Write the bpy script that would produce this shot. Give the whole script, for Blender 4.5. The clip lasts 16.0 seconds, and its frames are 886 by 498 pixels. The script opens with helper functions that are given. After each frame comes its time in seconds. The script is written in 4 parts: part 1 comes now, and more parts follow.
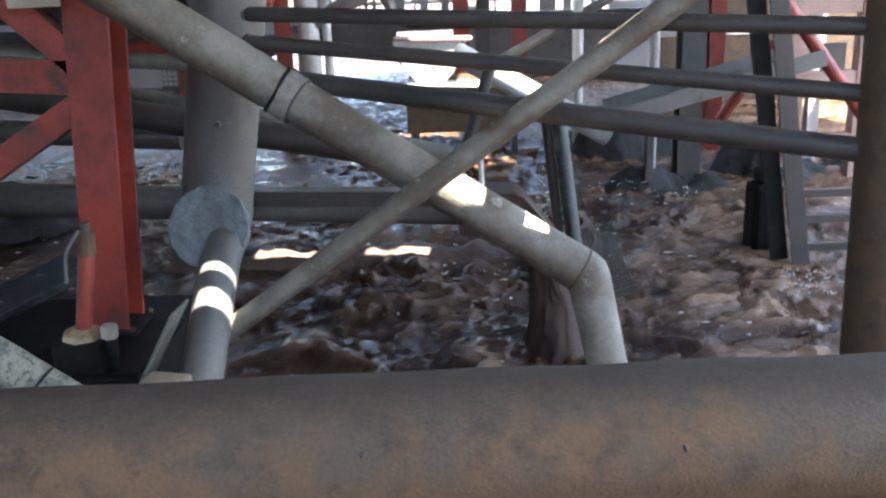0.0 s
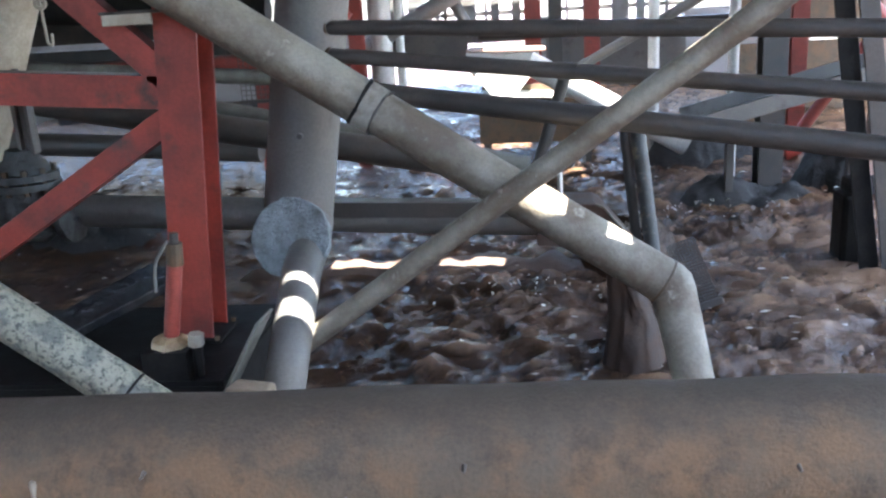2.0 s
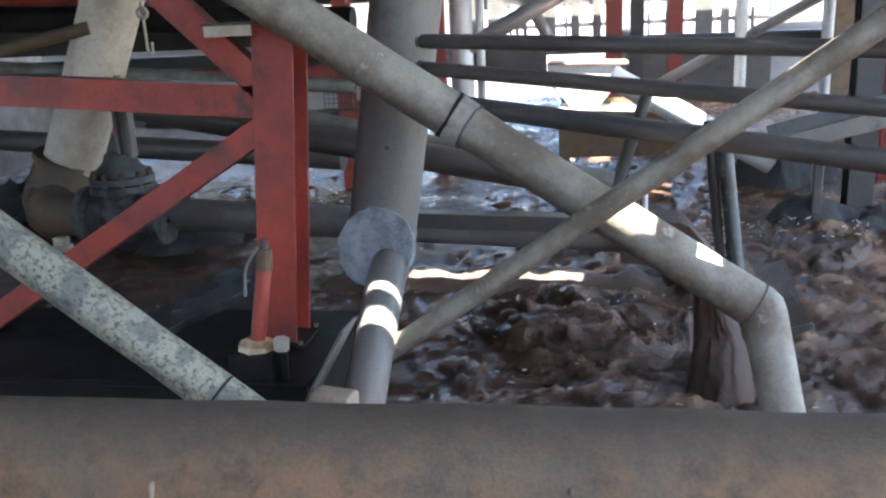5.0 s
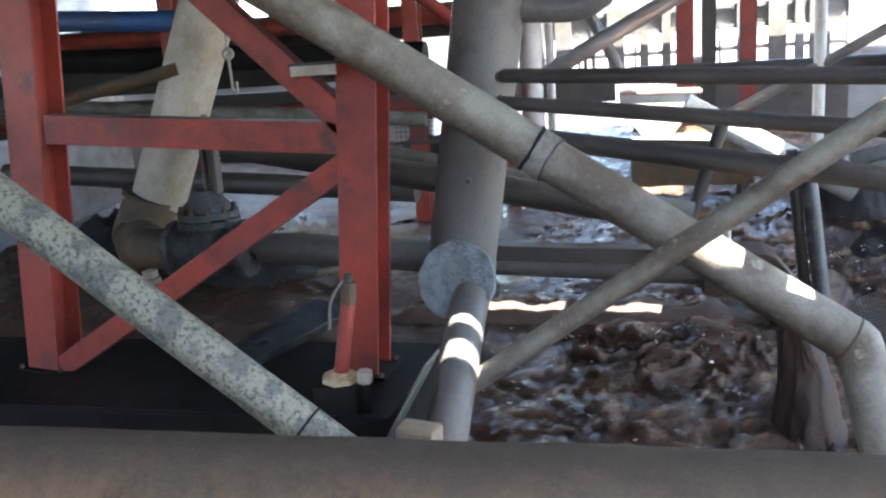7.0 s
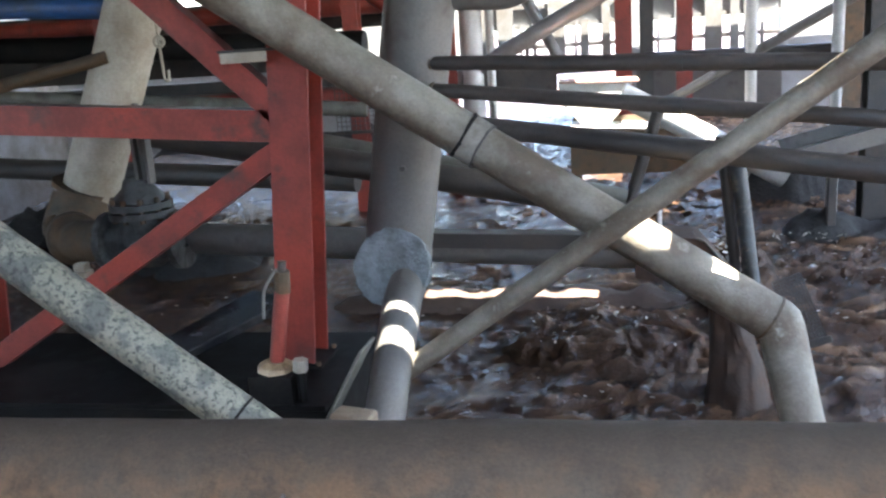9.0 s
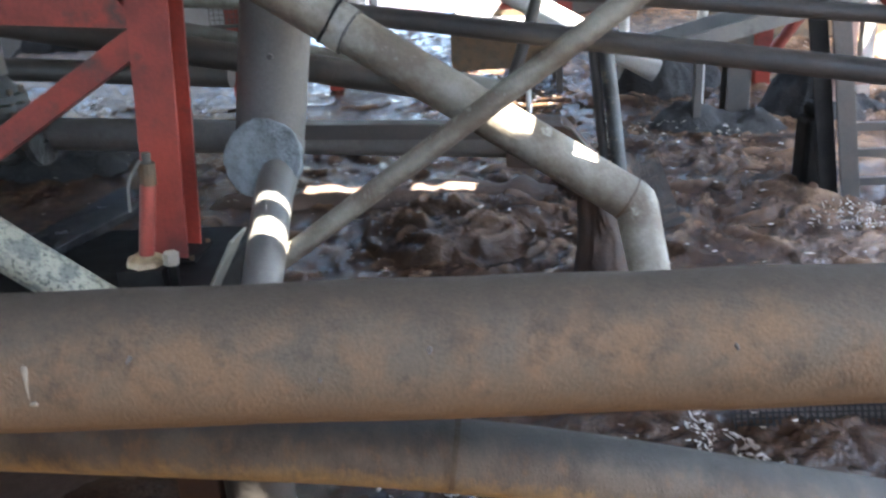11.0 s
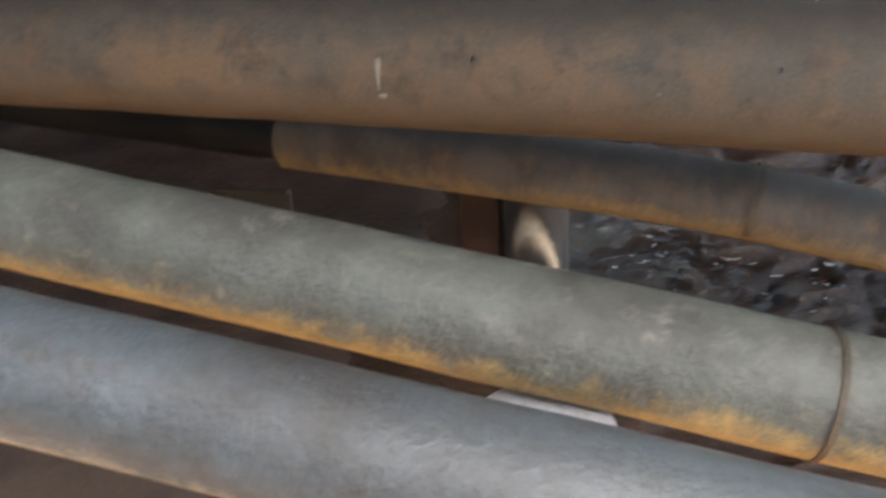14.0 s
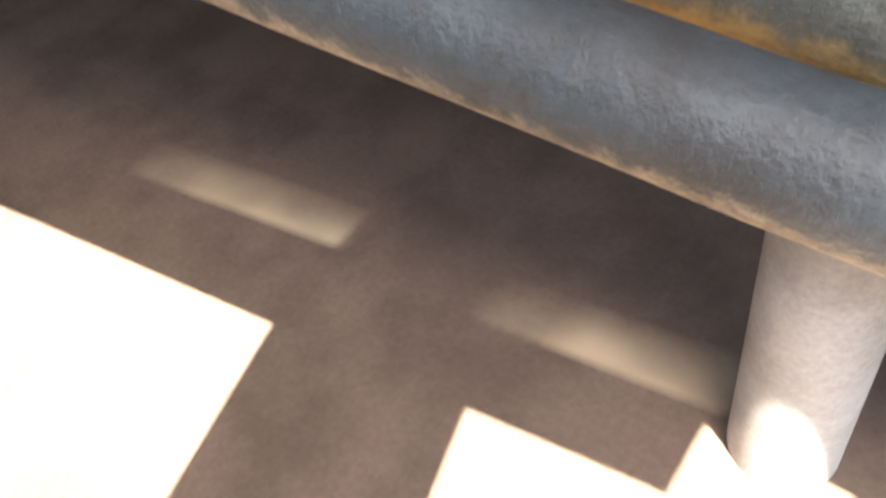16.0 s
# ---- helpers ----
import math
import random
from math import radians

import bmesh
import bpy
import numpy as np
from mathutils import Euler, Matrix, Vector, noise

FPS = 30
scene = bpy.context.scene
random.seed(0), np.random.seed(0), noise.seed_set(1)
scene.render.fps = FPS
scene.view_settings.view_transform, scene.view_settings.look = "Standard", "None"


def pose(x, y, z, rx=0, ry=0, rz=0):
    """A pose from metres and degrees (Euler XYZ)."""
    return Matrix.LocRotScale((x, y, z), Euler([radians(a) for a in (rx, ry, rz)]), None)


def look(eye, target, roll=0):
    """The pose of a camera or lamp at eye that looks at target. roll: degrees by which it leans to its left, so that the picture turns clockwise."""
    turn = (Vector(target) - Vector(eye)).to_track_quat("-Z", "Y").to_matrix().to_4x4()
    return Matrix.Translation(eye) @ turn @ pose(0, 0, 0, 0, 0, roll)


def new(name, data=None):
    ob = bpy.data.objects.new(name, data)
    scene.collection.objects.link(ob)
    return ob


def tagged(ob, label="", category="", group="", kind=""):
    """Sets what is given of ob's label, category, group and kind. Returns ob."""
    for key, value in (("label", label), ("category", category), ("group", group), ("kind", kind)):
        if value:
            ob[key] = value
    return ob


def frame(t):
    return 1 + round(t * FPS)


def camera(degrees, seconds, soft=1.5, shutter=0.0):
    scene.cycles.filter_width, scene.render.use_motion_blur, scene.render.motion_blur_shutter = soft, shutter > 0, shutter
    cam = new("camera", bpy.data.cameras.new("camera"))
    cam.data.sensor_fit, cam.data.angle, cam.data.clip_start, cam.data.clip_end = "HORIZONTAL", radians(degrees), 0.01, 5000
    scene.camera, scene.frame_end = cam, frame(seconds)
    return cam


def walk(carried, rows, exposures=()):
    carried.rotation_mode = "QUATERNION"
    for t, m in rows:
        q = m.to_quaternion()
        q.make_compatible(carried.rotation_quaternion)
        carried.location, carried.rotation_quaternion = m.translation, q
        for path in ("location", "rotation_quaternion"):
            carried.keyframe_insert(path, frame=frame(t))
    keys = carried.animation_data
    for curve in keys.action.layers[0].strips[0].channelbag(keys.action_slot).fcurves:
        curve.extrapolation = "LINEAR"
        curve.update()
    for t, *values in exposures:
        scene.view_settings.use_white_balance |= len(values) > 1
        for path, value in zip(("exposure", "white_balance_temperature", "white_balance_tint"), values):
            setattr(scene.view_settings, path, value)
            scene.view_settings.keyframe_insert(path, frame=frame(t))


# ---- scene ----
cam = camera(55.1, 16.0, soft=2.3, shutter=0.5)
PATH = [
    (0, (-0.005, -0.004, 1.909), (-0.032, 1.909, 1.325), -2.2),
    (0.5, (-0.024, -0.003, 1.906), (-0.1, 1.908, 1.322), -2.6),
    (1, (-0.032, -0.001, 1.908), (-0.142, 1.912, 1.335), -3.1),
    (1.5, (-0.044, 0.005, 1.904), (-0.188, 1.919, 1.342), -3.1),
    (2, (-0.057, 0.005, 1.907), (-0.241, 1.919, 1.355), -3.4),
    (2.5, (-0.06, 0.003, 1.905), (-0.266, 1.913, 1.351), -3.5),
    (3, (-0.072, 0.002, 1.904), (-0.308, 1.908, 1.347), -3.7),
    (3.5, (-0.077, 0.0, 1.909), (-0.341, 1.902, 1.352), -3.8),
    (4, (-0.093, -0.002, 1.913), (-0.381, 1.899, 1.362), -3.6),
    (6.5, (-0.169, -0.025, 1.953), (-0.624, 1.866, 1.487), -3.2),
    (7, (-0.19, -0.032, 1.953), (-0.678, 1.855, 1.505), -4.0),
    (7.5, (-0.202, -0.037, 1.949), (-0.676, 1.856, 1.509), -3.8),
    (8, (-0.188, -0.034, 1.942), (-0.643, 1.863, 1.502), -3.7),
    (10.5, (-0.049, -0.061, 1.899), (-0.243, 1.827, 1.268), -3.9),
    (11, (-0.041, -0.087, 1.875), (-0.167, 1.781, 1.171), -3.1),
    (11.5, (-0.036, -0.112, 1.859), (-0.078, 1.73, 1.08), -1.8),
    (12, (-0.056, -0.129, 1.846), (-0.106, 1.674, 0.984), -1.8),
    (12.5, (-0.087, -0.148, 1.831), (-0.246, 1.618, 0.906), -2.1),
    (13, (-0.136, -0.134, 1.809), (-0.434, 1.582, 0.827), -2.2),
    (13.5, (-0.183, -0.173, 1.794), (-0.637, 1.468, 0.744), -4.0),
    (14, (-0.228, -0.188, 1.788), (-0.816, 1.365, 0.674), -5.4),
    (14.5, (-0.28, -0.23, 1.768), (-1.032, 1.159, 0.541), -7.4),
    (15, (-0.285, -0.262, 1.751), (-1.173, 0.978, 0.457), -9.3),
    (15.5, (-0.297, -0.294, 1.74), (-1.255, 0.779, 0.351), -12.0),
    (16, (-0.288, -0.301, 1.704), (-1.24, 0.65, 0.225), -12.9),
]
EXPOSURES = [(0, 3.97, 6250, 8), (2, 4.27, 6100, 8), (8, 4.25, 6300, 8), (11, 4.4, 6400, 7), (12, 4.55, 6350, 6), (13, 4.42, 6550, 6), (14.5, 3.98, 7500, 9), (16, 3.75, 7000, 9)]
walk(cam, [(t, look(eye, target, roll)) for t, eye, target, roll in PATH], EXPOSURES)

# ---- world, sun, exposure ----
SHIFT = Vector((-0.35, 0.23, -1.0))          # way of the sunlight, per metre of fall
ROOF_Z = 3.4
sun_from = -SHIFT.normalized()
world = bpy.data.worlds.new("world")
scene.world = world
world.use_nodes = True
wn = world.node_tree
sky = wn.nodes.new("ShaderNodeTexSky")
sky.sky_type = "NISHITA"
sky.sun_disc = False
sky.sun_elevation = math.asin(sun_from.z)
sky.sun_rotation = math.atan2(sun_from.x, sun_from.y)
sky.air_density, sky.dust_density = 1.0, 2.5
bg = wn.nodes["Background"]
bg.inputs["Strength"].default_value = 0.15
wn.links.new(sky.outputs[0], bg.inputs["Color"])
lamp = bpy.data.lights.new("sun", "SUN")
lamp.energy, lamp.angle, lamp.color = 4.4, radians(0.3), (1.0, 0.94, 0.84)
sun = new("sun", lamp)
sun.matrix_world = look(sun_from * 40, (0, 0, 0))


# ---- materials ----
MATS = {}


def material(name, base, second=None, rough=0.6, metal=0.0, scale=6.0, grain=60.0, bump=0.25, mix=(0.42, 0.62), third=None, under_span=(1.05, 0.35),
             third_mix=(0.6, 0.72), third_scale=14.0, stretch=(1, 1, 1), under=None, top=None, rough_var=0.15, coat=0.0, depth=0.004):
    """A procedural surface: base colour, a second one in soft patches, a third in hard flecks, fine grain relief."""
    if name in MATS:
        return MATS[name]
    m = bpy.data.materials.new(name)
    m.use_nodes = True
    t = m.node_tree
    n, l = t.nodes, t.links
    b = n["Principled BSDF"]
    co = n.new("ShaderNodeTexCoord")
    mp = n.new("ShaderNodeMapping")
    mp.inputs["Scale"].default_value = stretch
    l.new(co.outputs["Object"], mp.inputs["Vector"])

    def tex(sc, detail, rough_=0.6):
        x = n.new("ShaderNodeTexNoise")
        x.inputs["Scale"].default_value, x.inputs["Detail"].default_value, x.inputs["Roughness"].default_value = sc, detail, rough_
        l.new(mp.outputs[0], x.inputs["Vector"])
        return x

    def span(src, lo, hi, a=0.0, z=1.0):
        r = n.new("ShaderNodeMapRange")
        r.inputs["From Min"].default_value, r.inputs["From Max"].default_value = lo, hi
        r.inputs["To Min"].default_value, r.inputs["To Max"].default_value = a, z
        l.new(src, r.inputs["Value"])
        return r.outputs[0]

    def blend(fac, c1, c2, kind="MIX"):
        x = n.new("ShaderNodeMix")
        x.data_type, x.blend_type = "RGBA", kind
        if isinstance(fac, float):
            x.inputs["Factor"].default_value = fac
        else:
            l.new(fac, x.inputs["Factor"])
        for s, c in ((x.inputs["A"], c1), (x.inputs["B"], c2)):
            if isinstance(c, tuple):
                s.default_value = (*c, 1)
            else:
                l.new(c, s)
        return x.outputs["Result"]

    big, fine = tex(scale, 6), tex(grain, 4)
    col = base
    if second:
        col = blend(span(big.outputs["Fac"], *mix), base, second)
    if third:
        col = blend(span(tex(third_scale, 8, 0.7).outputs["Fac"], *third_mix), col, third)
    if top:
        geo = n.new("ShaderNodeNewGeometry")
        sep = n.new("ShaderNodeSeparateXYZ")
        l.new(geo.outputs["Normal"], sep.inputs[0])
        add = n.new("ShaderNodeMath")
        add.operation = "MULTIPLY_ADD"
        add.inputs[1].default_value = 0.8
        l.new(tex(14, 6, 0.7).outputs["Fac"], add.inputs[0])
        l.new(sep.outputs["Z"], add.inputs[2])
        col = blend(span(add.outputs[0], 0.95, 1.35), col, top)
    # faces that look down take the under colour
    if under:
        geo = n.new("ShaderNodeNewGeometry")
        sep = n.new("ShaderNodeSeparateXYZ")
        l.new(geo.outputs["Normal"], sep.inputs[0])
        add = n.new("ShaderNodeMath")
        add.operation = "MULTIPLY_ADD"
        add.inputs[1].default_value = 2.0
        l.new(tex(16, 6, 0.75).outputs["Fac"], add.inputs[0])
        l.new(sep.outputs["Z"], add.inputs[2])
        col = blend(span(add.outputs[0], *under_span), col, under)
    col = blend(0.35, col, blend(span(fine.outputs["Fac"], 0.3, 0.7), (0.35, 0.35, 0.35), (1.0, 1.0, 1.0)), "MULTIPLY")
    l.new(col, b.inputs["Base Color"])
    l.new(span(big.outputs["Fac"], 0.3, 0.7, max(0.02, rough - rough_var), min(1, rough + rough_var)), b.inputs["Roughness"])
    b.inputs["Metallic"].default_value = metal
    b.inputs["Coat Weight"].default_value, b.inputs["Coat Roughness"].default_value = coat, 0.06
    bp = n.new("ShaderNodeBump")
    bp.inputs["Strength"].default_value, bp.inputs["Distance"].default_value = bump, depth
    l.new(fine.outputs["Fac"], bp.inputs["Height"])
    l.new(bp.outputs[0], b.inputs["Normal"])
    MATS[name] = m
    return m


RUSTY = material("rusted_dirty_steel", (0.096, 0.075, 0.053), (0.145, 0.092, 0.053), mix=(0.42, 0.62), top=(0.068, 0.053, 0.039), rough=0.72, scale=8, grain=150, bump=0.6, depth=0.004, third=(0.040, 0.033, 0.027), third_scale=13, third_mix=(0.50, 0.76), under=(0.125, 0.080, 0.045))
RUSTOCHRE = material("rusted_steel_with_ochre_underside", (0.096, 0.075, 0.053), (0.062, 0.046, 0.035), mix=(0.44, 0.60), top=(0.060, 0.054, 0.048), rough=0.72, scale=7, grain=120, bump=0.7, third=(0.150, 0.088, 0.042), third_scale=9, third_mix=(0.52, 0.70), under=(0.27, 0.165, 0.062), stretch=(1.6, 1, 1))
RUSTY.node_tree.nodes["Principled BSDF"].inputs["IOR"].default_value = 1.30
GREYPIPE = material("dusty_grey_steel", (0.165, 0.162, 0.138), (0.105, 0.092, 0.076), rough=0.6, scale=5, grain=110, bump=0.6, third=(0.26, 0.17, 0.07), third_scale=4, third_mix=(0.6, 0.75))
# ochre underside: rust, its yellow brightened for sunlight bounced from below
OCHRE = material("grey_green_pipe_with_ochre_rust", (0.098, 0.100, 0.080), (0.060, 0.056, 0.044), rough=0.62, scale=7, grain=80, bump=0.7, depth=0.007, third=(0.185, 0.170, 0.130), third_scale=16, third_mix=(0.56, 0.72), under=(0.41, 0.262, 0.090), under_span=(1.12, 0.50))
# tan underside: crust, plus light bounced off the sunlit slab, in the colour
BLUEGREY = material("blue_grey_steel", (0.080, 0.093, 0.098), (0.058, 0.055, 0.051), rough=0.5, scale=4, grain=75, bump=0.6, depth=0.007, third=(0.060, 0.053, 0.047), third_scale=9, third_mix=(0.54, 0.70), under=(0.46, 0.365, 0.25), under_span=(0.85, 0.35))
# under turns the lower side a darker brown
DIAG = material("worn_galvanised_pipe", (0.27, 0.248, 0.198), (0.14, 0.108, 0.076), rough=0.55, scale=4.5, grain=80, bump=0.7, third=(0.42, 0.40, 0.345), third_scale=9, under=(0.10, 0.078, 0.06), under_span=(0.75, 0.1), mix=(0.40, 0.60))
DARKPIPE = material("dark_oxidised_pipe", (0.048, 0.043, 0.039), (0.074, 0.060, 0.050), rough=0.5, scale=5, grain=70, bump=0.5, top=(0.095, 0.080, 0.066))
COLUMNPIPE = material("grey_riser_paint", (0.125, 0.118, 0.108), (0.165, 0.148, 0.128), rough=0.55, scale=3, grain=80, bump=0.4, third=(0.07, 0.058, 0.048), third_scale=5, third_mix=(0.54, 0.72))
COLLAR = material("pale_worn_steel", (0.34, 0.32, 0.275), (0.19, 0.165, 0.13), rough=0.6, scale=9, grain=80, bump=0.6, third=(0.07, 0.058, 0.047), third_scale=12, third_mix=(0.60, 0.70))
VALVE = material("greasy_valve_casting", (0.085, 0.090, 0.085), (0.035, 0.032, 0.030), rough=0.55, scale=9, grain=60, bump=0.9, depth=0.01, third=(0.15, 0.135, 0.11), third_scale=12, third_mix=(0.60, 0.72))
WETBLACK = material("wet_black_sheet", (0.020, 0.021, 0.024), (0.045, 0.044, 0.045), rough=0.16, scale=9, grain=30, bump=0.8, depth=0.012)
FLANGE = material("pale_blue_grey_paint", (0.25, 0.28, 0.29), (0.15, 0.16, 0.16), rough=0.75, scale=14, grain=70, bump=1.0, depth=0.02, third=(0.09, 0.09, 0.085), third_scale=16, third_mix=(0.60, 0.70))
RED = material("red_oxide_paint", (0.34, 0.055, 0.036), (0.20, 0.040, 0.030), rough=0.5, scale=3, grain=60, bump=0.25, third=(0.075, 0.045, 0.038), third_scale=4, third_mix=(0.56, 0.72), top=(0.13, 0.095, 0.08))
CREAM = material("cream_paint", (0.50, 0.45, 0.36), (0.36, 0.30, 0.22), rough=0.55, scale=4, grain=60, bump=0.2, third=(0.15, 0.11, 0.08), third_scale=6, third_mix=(0.62, 0.75))
SCRATCHED = material("flaking_cream_paint", (0.31, 0.300, 0.230), (0.165, 0.167, 0.142), mix=(0.50, 0.56), rough=0.55, scale=9, grain=70, bump=0.6, third=(0.075, 0.078, 0.066), third_scale=52, third_mix=(0.50, 0.60))
BLACK = material("black_oily_steel", (0.009, 0.0085, 0.0085), (0.02, 0.018, 0.016), rough=0.65, scale=5, grain=60, bump=0.5)
BLACK.node_tree.nodes["Principled BSDF"].inputs["IOR"].default_value = 1.25
PALEPOST = material("pale_grey_post_paint", (0.38, 0.39, 0.39), (0.30, 0.30, 0.29), rough=0.5, scale=6, grain=90, bump=0.3)
HEAP = material("black_wet_ore", (0.016, 0.015, 0.015), (0.034, 0.031, 0.029), rough=0.8, scale=10, grain=50, bump=1.0, depth=0.02)
CONCRETE = material("wet_grey_concrete", (0.30, 0.33, 0.36), (0.22, 0.24, 0.26), rough=0.85, scale=3, grain=60, bump=0.4)
SLAB = material("brown_stained_slab", (0.150, 0.106, 0.080), (0.105, 0.073, 0.055), rough=0.8, scale=3, grain=60, bump=0.3)
WETMUD = material("dark_wet_mud", (0.070, 0.043, 0.031), (0.045, 0.028, 0.021), rough=0.42, scale=4, grain=35, bump=0.5, depth=0.012)
MUDGROUND = material("brown_mud", (0.10, 0.065, 0.048), (0.07, 0.045, 0.035), rough=0.6, scale=3, grain=30, bump=0.6, depth=0.01)
# wet rust of the hood, and the shadow coloured into the falling water
WETRUST_SHADE = material("dark_wet_rust_and_shade", (0.036, 0.020, 0.013), (0.060, 0.031, 0.018), rough=0.85, scale=8, grain=60, bump=0.6)
RUSTRED = material("red_brown_rust", (0.060, 0.031, 0.021), (0.095, 0.046, 0.024), rough=0.8, scale=8, grain=60, bump=0.6)
TAN = material("tan_dusty_kerb", (0.30, 0.235, 0.165), (0.23, 0.17, 0.12), rough=0.9, scale=6, grain=60, bump=0.4)


def sun_patch_material():
    """The slab's own brown with dim sunlight painted tan where the attribute says."""
    m = SLAB.copy()
    m.name = "tan_sun_patch_on_slab"
    n, l = m.node_tree.nodes, m.node_tree.links
    b = n["Principled BSDF"]
    src = b.inputs["Base Color"].links[0].from_socket
    # the attribute holds how strongly the sunlight is painted
    at = n.new("ShaderNodeAttribute")
    at.attribute_name = "silt"
    mx = n.new("ShaderNodeMix")
    mx.data_type = "RGBA"
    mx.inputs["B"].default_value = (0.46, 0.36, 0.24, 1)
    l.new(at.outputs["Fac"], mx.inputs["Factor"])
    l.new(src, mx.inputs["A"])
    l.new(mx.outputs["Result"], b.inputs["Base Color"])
    return m


SUN_PATCH = sun_patch_material()
BLUE = material("blue_paint", (0.03, 0.10, 0.28), (0.05, 0.08, 0.15), rough=0.5, scale=5)
PINK = material("faded_pink_primer", (0.42, 0.27, 0.22), (0.33, 0.2, 0.16), rough=0.6, scale=4, grain=60, bump=0.3, third=(0.16, 0.09, 0.07), third_scale=7, third_mix=(0.6, 0.75))
WHITE = material("off_white_paint", (0.70, 0.69, 0.66), (0.55, 0.54, 0.5), rough=0.5, scale=4)
ZINC = material("corrugated_zinc", (0.30, 0.30, 0.30), (0.22, 0.2, 0.18), rough=0.5, metal=0.5, scale=2)
BRASS = material("tan_greased_nut", (0.50, 0.36, 0.20), (0.32, 0.22, 0.12), rough=0.5, scale=20)
MUD_WATER = material("muddy_water", (0.046, 0.0245, 0.0145), (0.080, 0.044, 0.026), rough=0.06, scale=2.0, grain=60, bump=0.7, depth=0.02, rough_var=0.04)
MUD_WATER.node_tree.nodes["Principled BSDF"].inputs["IOR"].default_value = 1.33


def aerate(m):
    """Tan aerated water on the crests, where the attribute says."""
    n, l = m.node_tree.nodes, m.node_tree.links
    b = n["Principled BSDF"]
    src = b.inputs["Base Color"].links[0].from_socket
    at = n.new("ShaderNodeAttribute")
    at.attribute_name = "crest"
    mx = n.new("ShaderNodeMix")
    mx.data_type = "RGBA"
    mx.inputs["B"].default_value = (0.225, 0.138, 0.083, 1)
    l.new(at.outputs["Fac"], mx.inputs["Factor"])
    l.new(src, mx.inputs["A"])
    l.new(mx.outputs["Result"], b.inputs["Base Color"])


aerate(MUD_WATER)
# serves foam and drops, and the glints modelled as pale flecks
FOAM_GLINT = material("brown_white_foam_and_glint", (0.62, 0.56, 0.50), (0.40, 0.31, 0.25), rough=0.35, scale=14, grain=70, bump=0.8, depth=0.01)
OUTSIDE = material("pale_far_wall", (0.36, 0.37, 0.38), (0.28, 0.28, 0.28), rough=0.8, scale=1)


# ---- mesh helpers ----
def part(name, bm, mat, parent=None, label="", smooth=False):
    me = bpy.data.meshes.new(name)
    bmesh.ops.recalc_face_normals(bm, faces=bm.faces[:])
    bm.to_mesh(me)
    bm.free()
    me.materials.append(mat)
    if smooth:
        me.polygons.foreach_set("use_smooth", [True] * len(me.polygons))
        me.set_sharp_from_angle(angle=radians(38))
    ob = new(name, me)
    ob.parent = parent
    if label:
        ob["label"] = label
    return ob


def thing(name, label, category, at=(0, 0, 0), group="", kind=""):
    ob = new(name)
    ob.location = at
    ob.empty_display_size = 0.1
    return tagged(ob, label, category, group, kind)


def bend(points, radius, steps=6):
    """Rounds the inner corners of a path."""
    pts = [Vector(p) for p in points]
    out = [pts[0]]
    for a, b, c in zip(pts, pts[1:], pts[2:]):
        r1 = min(radius, (a - b).length * 0.45, (c - b).length * 0.45)
        p, q = b + (a - b).normalized() * r1, b + (c - b).normalized() * r1
        for i in range(steps + 1):
            u = i / steps
            out.append(p * (1 - u) ** 2 + b * 2 * u * (1 - u) + q * u * u)
    return out + [pts[-1]]


def add_tube(bm, points, radius, seg=28, wall=0.0):
    """A swept round bar or, with a wall thickness, an open pipe. radius: one, or one for each point."""
    pts = [Vector(p) for p in points]
    rad = radius if isinstance(radius, (list, tuple)) else [radius] * len(pts)
    d0 = (pts[1] - pts[0]).normalized()
    u = d0.cross(Vector((0, 0, 1)) if abs(d0.z) < 0.9 else Vector((1, 0, 0))).normalized()

    def shell(shrink):
        rings, uu = [], u
        for i, p in enumerate(pts):
            d = (pts[min(i + 1, len(pts) - 1)] - pts[max(i - 1, 0)]).normalized()
            uu = (uu - d * uu.dot(d)).normalized()
            v = d.cross(uu)
            rings.append([bm.verts.new(p + (uu * math.cos(a) + v * math.sin(a)) * (rad[i] - shrink))
                          for a in (2 * math.pi * k / seg for k in range(seg))])
        for r1, r2 in zip(rings, rings[1:]):
            for k in range(seg):
                bm.faces.new((r1[k], r1[(k + 1) % seg], r2[(k + 1) % seg], r2[k]))
        return rings

    outer = shell(0)
    if wall:
        inner = shell(wall)
        for e in (0, -1):
            for k in range(seg):
                bm.faces.new((outer[e][k], outer[e][(k + 1) % seg], inner[e][(k + 1) % seg], inner[e][k]))
    else:
        bm.faces.new(outer[0])
        bm.faces.new(outer[-1])
    return bm


def tube(points, radius, seg=28, wall=0.0):
    return add_tube(bmesh.new(), points, radius, seg, wall)


def long_tube(a, b, radius, seg=28, step=0.08, wobble=0.0, wall=0.0):
    """A straight pipe with many rings, slightly out of round and dented."""
    a, b = Vector(a), Vector(b)
    n = max(2, int((b - a).length / step))
    bm = tube([a.lerp(b, i / n) for i in range(n + 1)], radius, seg, wall)
    if wobble:
        for v in bm.verts:
            v.co += Vector((0, noise.noise(v.co * 5), noise.noise(v.co * 5 + Vector((7, 3, 1))))) * wobble
    return bm


